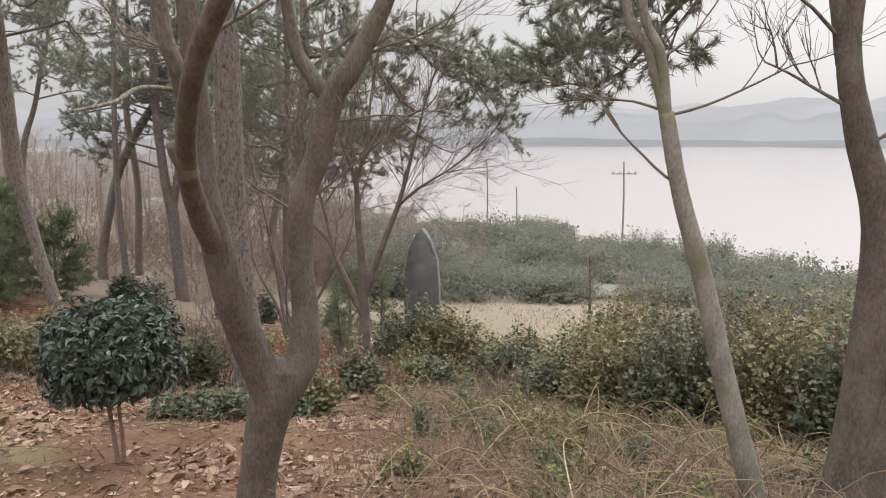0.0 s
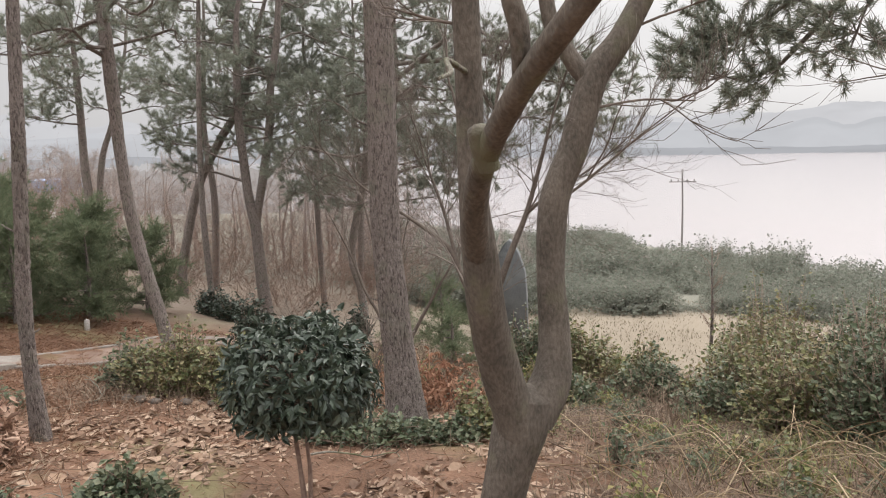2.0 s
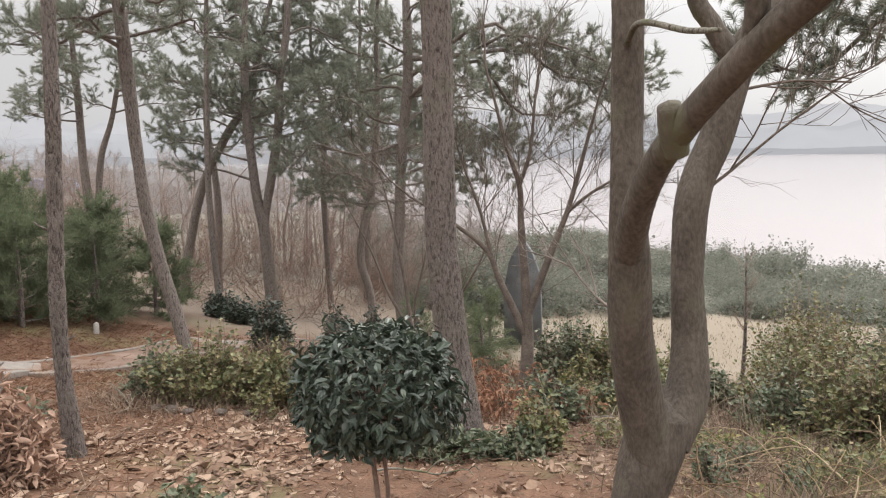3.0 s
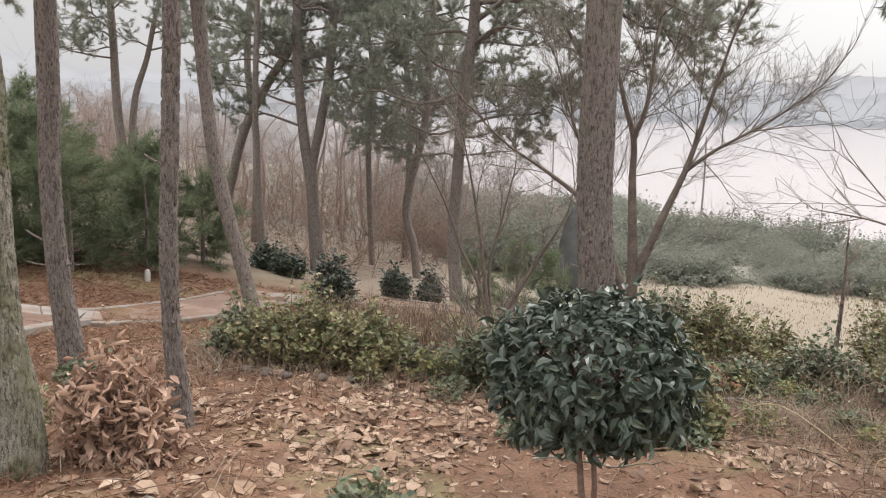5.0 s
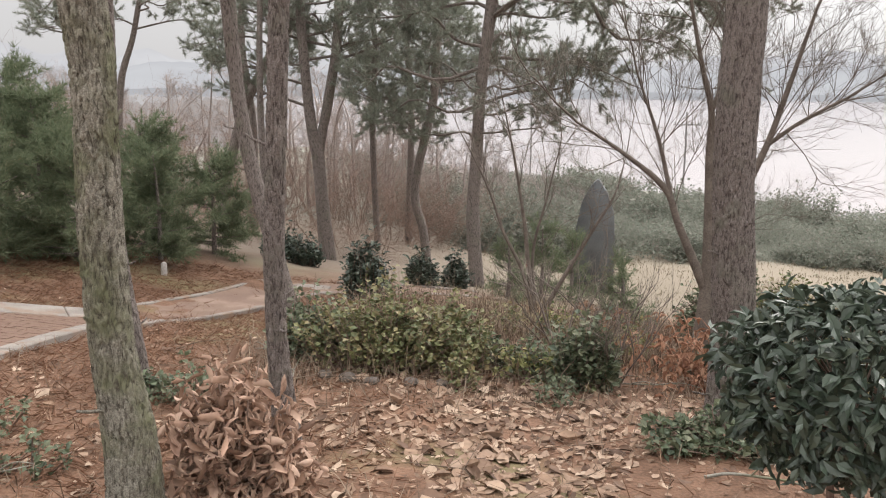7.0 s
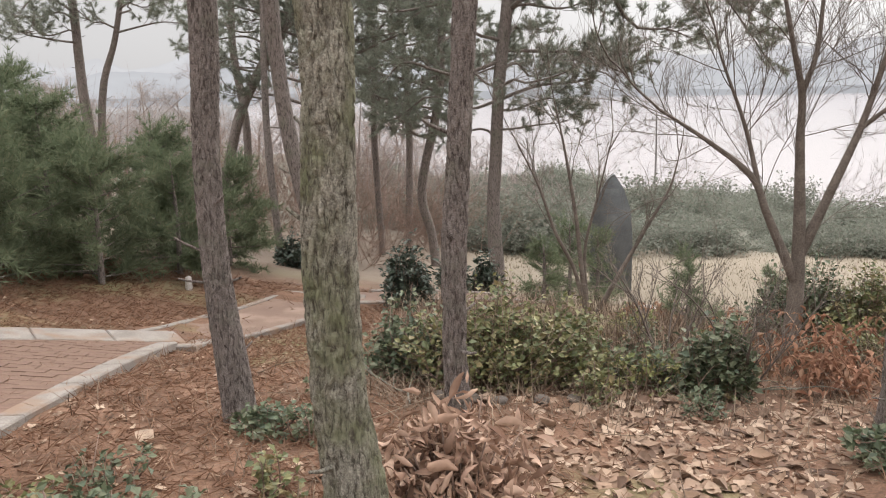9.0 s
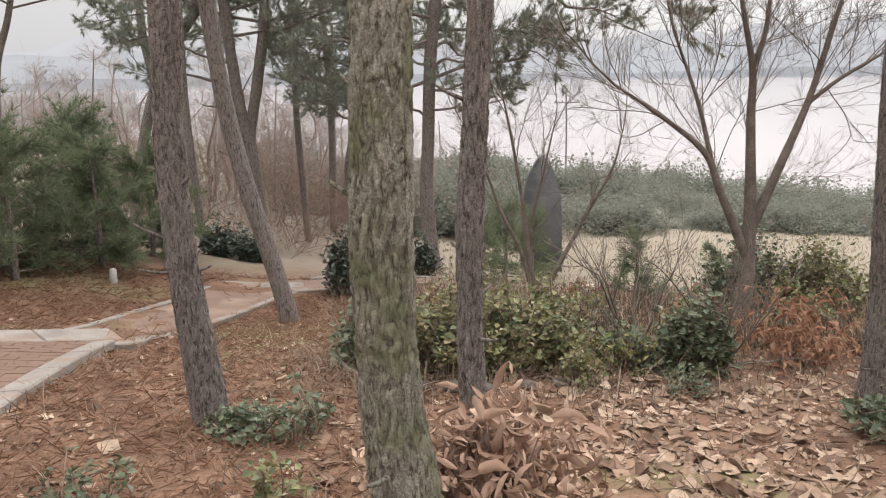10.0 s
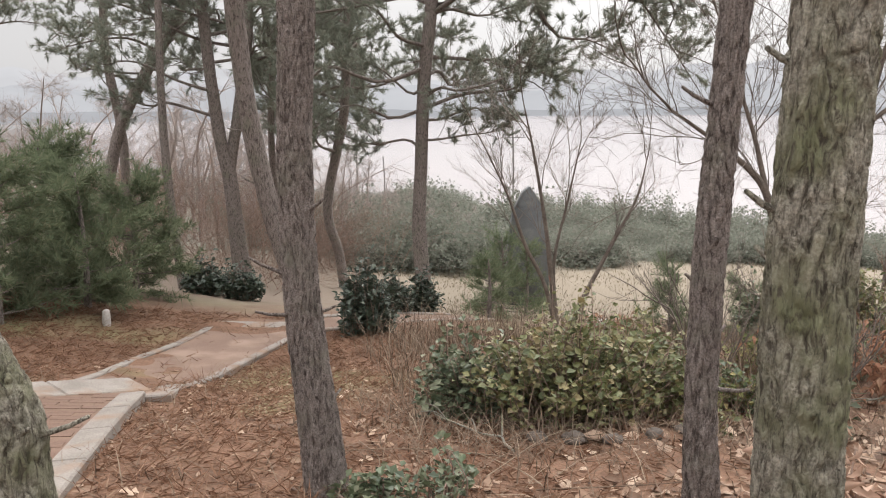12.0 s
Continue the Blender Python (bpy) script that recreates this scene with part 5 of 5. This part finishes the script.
p = scattered(9000, -0.8, 6, 2.6, 10.5, rng, lambda x, y: np.clip(vnoise(np.stack([x * 1.3, y * 1.3, x * 0 + 5], -1)) * 2.8 - 1.2, 0, 1) * np.clip((x + 0.8) / 1.2, 0, 1))
tagged(new("green_grass", mesh_of("green_grass", *blades(p, rng, 0.24, 0.0035, 0.9), WEED, False)), "yellow-green grass blades in tufts on the bank", "grass", kind="stuff")
p = scattered(7000, -5.6, 1.5, 8.6, 14.0, rng, lambda x, y: np.clip(vnoise(np.stack([x * 0.9, y * 0.9, x * 0 + 2], -1)) * 2.4 - 0.8, 0, 1) * off_path(x, y))
tagged(new("dry_brush", mesh_of("dry_brush", *blades(p, rng, 0.42, 0.0035, 0.9), CANE, False)), "straw-brown dry brush standing round the shrubs", "grass", kind="stuff")

# fallen twigs and bramble canes
sticks = []
for _ in range(2600):
    x, y = rng.uniform(-6.5, 5.5), rng.uniform(3.2, 10.5)
    if x < -0.6 and rng.rand() < 0.88:
        continue
    a, l = rng.uniform(0, 6.28), rng.uniform(0.2, 1.2) * (1.0 if rng.rand() < 0.3 else 0.6)
    q = np.array([x, y, ground_at(x, y) + 0.02])
    e = np.array([x + math.cos(a) * l, y + math.sin(a) * l, 0])
    e[2] = ground_at(e[0], e[1]) + rng.uniform(0.01, 0.12)
    mid = (q + e) / 2 + np.array([rng.normal(0, 0.08), rng.normal(0, 0.08), (0.55 if x > 0 else 0.06) * rng.rand() * l])
    sticks.append(tube(curve_through([q, mid, e], 7), np.linspace(rng.uniform(0.002, 0.006), 0.0015, 7), 4))
canes = []
for _ in range(150):
    x, y = rng.uniform(-0.4, 3.4), rng.uniform(3.8, 7.4)
    a, l = rng.uniform(0, 6.28), rng.uniform(0.5, 1.5)
    e = np.array([x + math.cos(a) * l, y + math.sin(a) * l, 0])
    e[2] = ground_at(e[0], e[1]) + rng.uniform(0.0, 0.25)
    q = np.array([x, y, ground_at(x, y) - 0.02])
    mid = (q + e) / 2 + np.array([rng.normal(0, 0.12), rng.normal(0, 0.12), rng.uniform(0.08, 0.32) * l])
    canes.append(tube(curve_through([q, mid, e], 9), np.linspace(rng.uniform(0.004, 0.007), 0.002, 9), 5))
tagged(new("bramble", mesh_of("bramble", *joined(canes), STRAW)), "tangle of pale arching bare bramble canes", "bramble", kind="stuff")
tagged(new("fallen_twigs", mesh_of("fallen_twigs", *joined(sticks), CANE)), "grey-brown fallen twigs and arching bare canes", "twigs", kind="stuff")


def fallen_branch(at, heading, length, radius, seed):
    """A dead branch with a few side shoots lying on the litter."""
    r = np.random.RandomState(seed)
    base = thing("fallen_branch", (*at, ground_at(*at)), "crooked bare grey fallen branch lying on the leaf litter", "branch", "branches on the bank")
    line = []
    for u in np.linspace(0, 1, 7):
        x = at[0] + math.cos(radians(heading)) * length * u + r.normal(0, 0.035)
        y = at[1] + math.sin(radians(heading)) * length * u + r.normal(0, 0.035)
        line.append((x - at[0], y - at[1], ground_at(x, y) - ground_at(*at) + radius + 0.015 + 0.1 * u * r.rand()))
    line = curve_through(line, 24)
    part("stem", tube(line, np.linspace(radius, radius * 0.35, 24), 8, 0.0015), TWIG_PALE, base)
    for k in (7, 12, 16, 20):
        a = radians(heading + r.choice([-1, 1]) * r.uniform(25, 60))
        shoot = length * r.uniform(0.15, 0.35)
        end = line[k] + np.array([math.cos(a) * shoot, math.sin(a) * shoot, 0.02 + 0.12 * r.rand()])
        part("shoot", tube(curve_through([line[k], (line[k] + end) / 2 + [0, 0, 0.03], end], 8), np.linspace(radius * 0.45, 0.002, 8), 5), TWIG_PALE, base)


for i, (x, y, heading, length, radius) in enumerate([(-3.2, 8.7, 8, 1.1, 0.014), (-1.2, 8.7, 25, 1.3, 0.018), (-2.6, 6.5, -20, 0.8, 0.011), (-3.3, 4.9, 160, 0.7, 0.01), (0.9, 5.0, -15, 1.2, 0.013), (1.7, 5.9, 35, 1.0, 0.012), (-5.2, 8.2, 120, 0.7, 0.01), (-6.6, 5.6, 30, 0.6, 0.009), (-4.6, 5.3, -35, 0.8, 0.01)]):
    fallen_branch((x, y), heading, length, radius, 700 + i)


# ---------------------------------------------------------------- things in the clearing
def slab(outline, depth):
    bm = bmesh.new()
    f = bm.faces.new([bm.verts.new((x, -depth / 2, z)) for x, z in outline])
    g = bmesh.ops.extrude_face_region(bm, geom=[f])
    bmesh.ops.translate(bm, vec=(0, depth, 0), verts=[v for v in g["geom"] if isinstance(v, bmesh.types.BMVert)])
    bmesh.ops.recalc_face_normals(bm, faces=bm.faces)
    bmesh.ops.bevel(bm, geom=bm.edges[:], offset=0.025, segments=2, affect="EDGES")
    return bm


stone = part("standing_stone", slab([(-0.48, -0.2), (0.48, -0.2), (0.47, 1.2), (0.42, 1.9), (0.25, 2.4), (0.02, 2.76), (-0.14, 2.6), (-0.34, 2.2), (-0.45, 1.6), (-0.48, 1.0)], 0.35), STONE, None)
stone.matrix_basis = pose(-0.56, 20.65, float(land(-0.56, 20.65)), 0, 0, -12)
tagged(stone, "dark grey pointed upright standing stone in a clearing", "standing stone")


def boulder(at, s, seed, label, mat=ROCK):
    bm = bmesh.new()
    bmesh.ops.create_icosphere(bm, subdivisions=3, radius=1)
    for v in bm.verts:
        v.co *= 0.8 + 0.45 * float(vnoise(np.array(v.co) * 1.3 + seed))
        v.co = Vector((v.co.x * s[0], v.co.y * s[1], max(-0.3, v.co.z) * s[2]))
    ob = part("rock", bm, mat, None)
    ob.matrix_basis = pose(at[0], at[1], ground_at(*at) + 0.02, 0, 0, seed * 40)
    tagged(ob, label, "rock")


boulder((-1.55, 14.7), (0.2, 0.15, 0.14), 1, "pale rounded rock in the clearing")
for i, (x, y, q) in enumerate([(-4.85, 8.3, 0.1), (-4.65, 8.2, 0.08), (-4.35, 8.25, 0.09), (-4.1, 8.35, 0.07), (-5.05, 8.4, 0.08)]):
    boulder((x, y), (q * 0.8, q * 0.65, q * 0.42), 4 + i, "grey-brown stone half buried under a shrub", SOIL_STONE)


def utility_pole(at, h, arms, label):
    base = thing("utility_pole", (at[0], at[1], land(*at)), label, "pole", "poles along the shore")
    part("post", tube(curve_through([(0, 0, -0.5), (0.02, 0, h * 0.5), (-0.08, 0, h)], 12), np.linspace(0.1, 0.07, 12), 10), POLE, base)
    for k in range(arms):
        bm = bmesh.new()
        bmesh.ops.create_cube(bm, size=1)
        bmesh.ops.scale(bm, vec=(2.4, 0.1, 0.09), verts=bm.verts)
        bmesh.ops.bevel(bm, geom=bm.edges[:], offset=0.02, segments=1, affect="EDGES")
        bmesh.ops.translate(bm, vec=(-0.05, -0.12, h - 1.1 - 0.8 * k), verts=bm.verts)
        arm = part("crossarm", bm, POLE, base)
        for x in (-1.0, -0.4, 0.4, 1.0):
            part("insulator", tube([(x - 0.05, -0.12, h - 1.06 - 0.8 * k), (x - 0.05, -0.12, h - 0.95 - 0.8 * k), (x - 0.05, -0.12, h - 0.86 - 0.8 * k)], [0.05, 0.06, 0.04], 8), POLE, arm)


utility_pole((16.5, 70.3), 7.6, 1, "grey wooden utility pole with a crossarm by the lake")
utility_pole((5.3, 92.0), 7.6, 0, "thin grey utility pole near the shore")
utility_pole((9.3, 97.0), 4.8, 0, "short thin grey pole near the shore")

def far_house(at, turn):
    """A small house with a blue gabled roof."""
    base = thing("house", (at[0], at[1], land(*at) - 0.3), "small pale house with a blue gabled roof in mist", "house")
    base.matrix_basis = base.matrix_basis @ Matrix.Rotation(radians(turn), 4, "Z")
    bm = bmesh.new()
    bmesh.ops.create_cube(bm, size=1)
    bmesh.ops.scale(bm, vec=(7, 5, 3.2), verts=bm.verts)
    bmesh.ops.translate(bm, vec=(0, 0, 1.6), verts=bm.verts)
    part("wall", bm, PALE_WALL, base, smooth=False)
    part("roof", slab([(-3.9, 3.1), (3.9, 3.1), (3.3, 4.3), (-3.3, 4.3)], 5.8), BLUE_ROOF, base, smooth=False)
    for x in (-2, 2):
        bm = bmesh.new()
        bmesh.ops.create_cube(bm, size=1)
        bmesh.ops.scale(bm, vec=(1.2, 0.1, 1.1), verts=bm.verts)
        bmesh.ops.translate(bm, vec=(x, -2.5, 1.8), verts=bm.verts)
        part("window", bm, STONE, base, smooth=False)


far_house((-47, 80), 25)

snag = thing("young_bare_pine", (2.66, 13.8, land(2.66, 13.8)), "spindly young tree with a twiggy tip", "tree")
hh = -0.48 - float(land(2.66, 13.8))
part("trunk", tube(curve_through([(0, 0, -0.1), (0.03, 0, hh * 0.5), (0, 0, hh)], 14), np.linspace(0.045, 0.012, 14), 8), BARK, snag)
rr = np.random.RandomState(4)
tw = []
for _ in range(26):
    a, h = rr.uniform(0, 6.28), hh * rr.uniform(0.45, 1.0)
    twigs((0, 0, h), (math.cos(a), math.sin(a), 0.9), rr.uniform(0.12, 0.4), 0.006, 1, rr, tw, 0.5, 0.2, 2, 4)
part("twig_spray", joined(tw), TWIG_BROWN, snag, kind="stuff")
stake = part("stake", tube([(0, 0, -0.1), (0, 0, 0.08), (0.005, 0, 0.2), (0.005, 0, 0.215)], [0.05, 0.05, 0.045, 0.03], 10, 0.001), ROCK, None)
stake.matrix_basis = Matrix.Translation((-8.4, 13.9, float(land(-8.4, 13.9))))
tagged(stake, "short pale stone marker beside the path", "marker")


# ---------------------------------------------------------------- the paved path
def strip(left, right, lift, n=24):
    """A paved strip between two edges on the ground, with thickness."""
    a, b = curve_through(left, n), curve_through(right, n)
    rows = []
    for k in range(7):
        t = k / 6
        q = a * (1 - t) + b * t
        rows.append(np.stack([q[:, 0], q[:, 1], land(q[:, 0], q[:, 1]) + lift], -1))
    v = np.stack(rows, 1).reshape(-1, 3)
    i, j = np.meshgrid(np.arange(n - 1), np.arange(6), indexing="ij")
    f = np.stack([i * 7 + j, i * 7 + j + 1, (i + 1) * 7 + j + 1, (i + 1) * 7 + j], -1).reshape(-1, 4)
    return v, f


def kerb_line(pts, parent, width=0.12, length=0.8, lift=0.05, depth=0.25):
    """Kerb stones end to end along a line on the ground."""
    pts = np.array(pts, float)
    for a, b in zip(pts[:-1], pts[1:]):
        total = float(np.linalg.norm(b - a))
        n = max(1, round(total / length))
        for k in range(n):
            p, q = a + (b - a) * (k + 0.004) / n, a + (b - a) * (k + 0.996) / n
            zp, zq = float(land(*p)) + lift, float(land(*q)) + lift
            bm = bmesh.new()
            s = unit(np.array([-(q - p)[1], (q - p)[0]])) * width / 2
            vs = [bm.verts.new((*c, z)) for c, z in ((p + s, zp), (p - s, zp), (q - s, zq), (q + s, zq))]
            ws = [bm.verts.new((v.co.x, v.co.y, v.co.z - depth)) for v in vs]
            bm.faces.new(vs)
            bm.faces.new(ws[::-1])
            for m in range(4):
                bm.faces.new((vs[m], ws[m], ws[(m + 1) % 4], vs[(m + 1) % 4]))
            bmesh.ops.recalc_face_normals(bm, faces=bm.faces)
            bmesh.ops.bevel(bm, geom=[e for e in bm.edges if e.verts[0].co.z > min(zp, zq) - 0.05 and e.verts[1].co.z > min(zp, zq) - 0.05], offset=0.012, segments=1, affect="EDGES")
            part("kerb_stone", bm, CONCRETE, parent, smooth=False)


upper = part("pavement", strip([(-9.1, 6.0), (-9.0, 8.0), (-8.88, 10.0)], [(-7.76, 6.0), (-7.68, 8.0), (-7.6, 10.95)], 0.03), BRICK, None)
tagged(upper, "red-brown paved upper path strewn with needles", "path", kind="structure")
lower = part("pavement", strip([(-8.4, 10.5), (-7.88, 12.5), (-7.16, 14.45)], [(-7.33, 10.7), (-6.8, 12.5), (-5.98, 14.1)], 0.015), PAVING, None)
tagged(lower, "brown paved lower path between concrete kerbs", "path", kind="structure")
turn = part("pavement", strip([(-7.05, 14.55), (-5.75, 14.95), (-4.9, 15.45), (-3.5, 16.3)], [(-6.2, 14.0), (-5.55, 14.15), (-4.4, 14.7), (-3.1, 15.5)], 0.02), PAVING, None)
tagged(turn, "brown paved path turning towards the clearing", "path", kind="structure")
kerb_line([(-7.72, 6.0), (-7.65, 8.4), (-7.63, 10.42)], upper, 0.19)
kerb_line([(-9.15, 6.0), (-9.05, 8.0), (-8.93, 9.95)], upper)
kerb_line([(-9.3, 9.75), (-7.62, 10.83)], upper, 0.44, 0.6, 0.06)
kerb_line([(-7.47, 10.36), (-7.43, 10.98)], upper, 0.26, 0.62, 0.03)
kerb_line([(-7.27, 10.98), (-7.08, 11.6), (-6.76, 12.6), (-6.22, 13.75), (-5.9, 14.15)], lower, 0.1, 0.9, 0.03)
kerb_line([(-8.22, 10.75), (-7.92, 12.45), (-7.22, 14.3)], lower, 0.1, 0.9, 0.03)
kerb_line([(-7.2, 14.4), (-5.95, 14.36)], turn, 0.28, 0.6, 0.035)
kerb_line([(-5.9, 14.95), (-4.95, 15.5), (-3.55, 16.37)], turn, 0.12, 0.8, 0.05)
kerb_line([(-6.1, 13.95), (-5.5, 14.08), (-4.35, 14.63), (-3.05, 15.43)], turn, 0.1, 0.8, 0.04)


# ---------------------------------------------------------------- courses of pavers on the upper path
def paver_mesh():
    bm = bmesh.new()
    bmesh.ops.create_cube(bm, size=1)
    bmesh.ops.scale(bm, vec=(0.232, 0.108, 0.04), verts=bm.verts)
    me = bpy.data.meshes.new("paver")
    bm.to_mesh(me)
    bm.free()
    me.materials.append(BRICK)
    return me


paver = paver_mesh()
rng = np.random.RandomState(66)
row, y = 0, 7.6
while y < 10.9:
    lo = -8.96 if y < 9.9 else -8.93 + (y - 9.98) * 1.47
    x = lo + 0.13 + (0.12 if row % 2 else 0)
    while x < -7.8 + (y - 8) * 0.028:
        p = new("paver", paver)
        p.parent = upper
        z = float(land(x, y)) + 0.014 + rng.uniform(-0.003, 0.003)
        slope_x = float(land(x + 0.1, y) - land(x - 0.1, y)) / 0.2
        slope_y = float(land(x, y + 0.1) - land(x, y - 0.1)) / 0.2
        p.matrix_basis = Matrix.Translation((x, y, z)) @ Euler((math.atan(slope_y), -math.atan(slope_x), 0)).to_matrix().to_4x4()
        x += 0.24
    y += 0.116
    row += 1
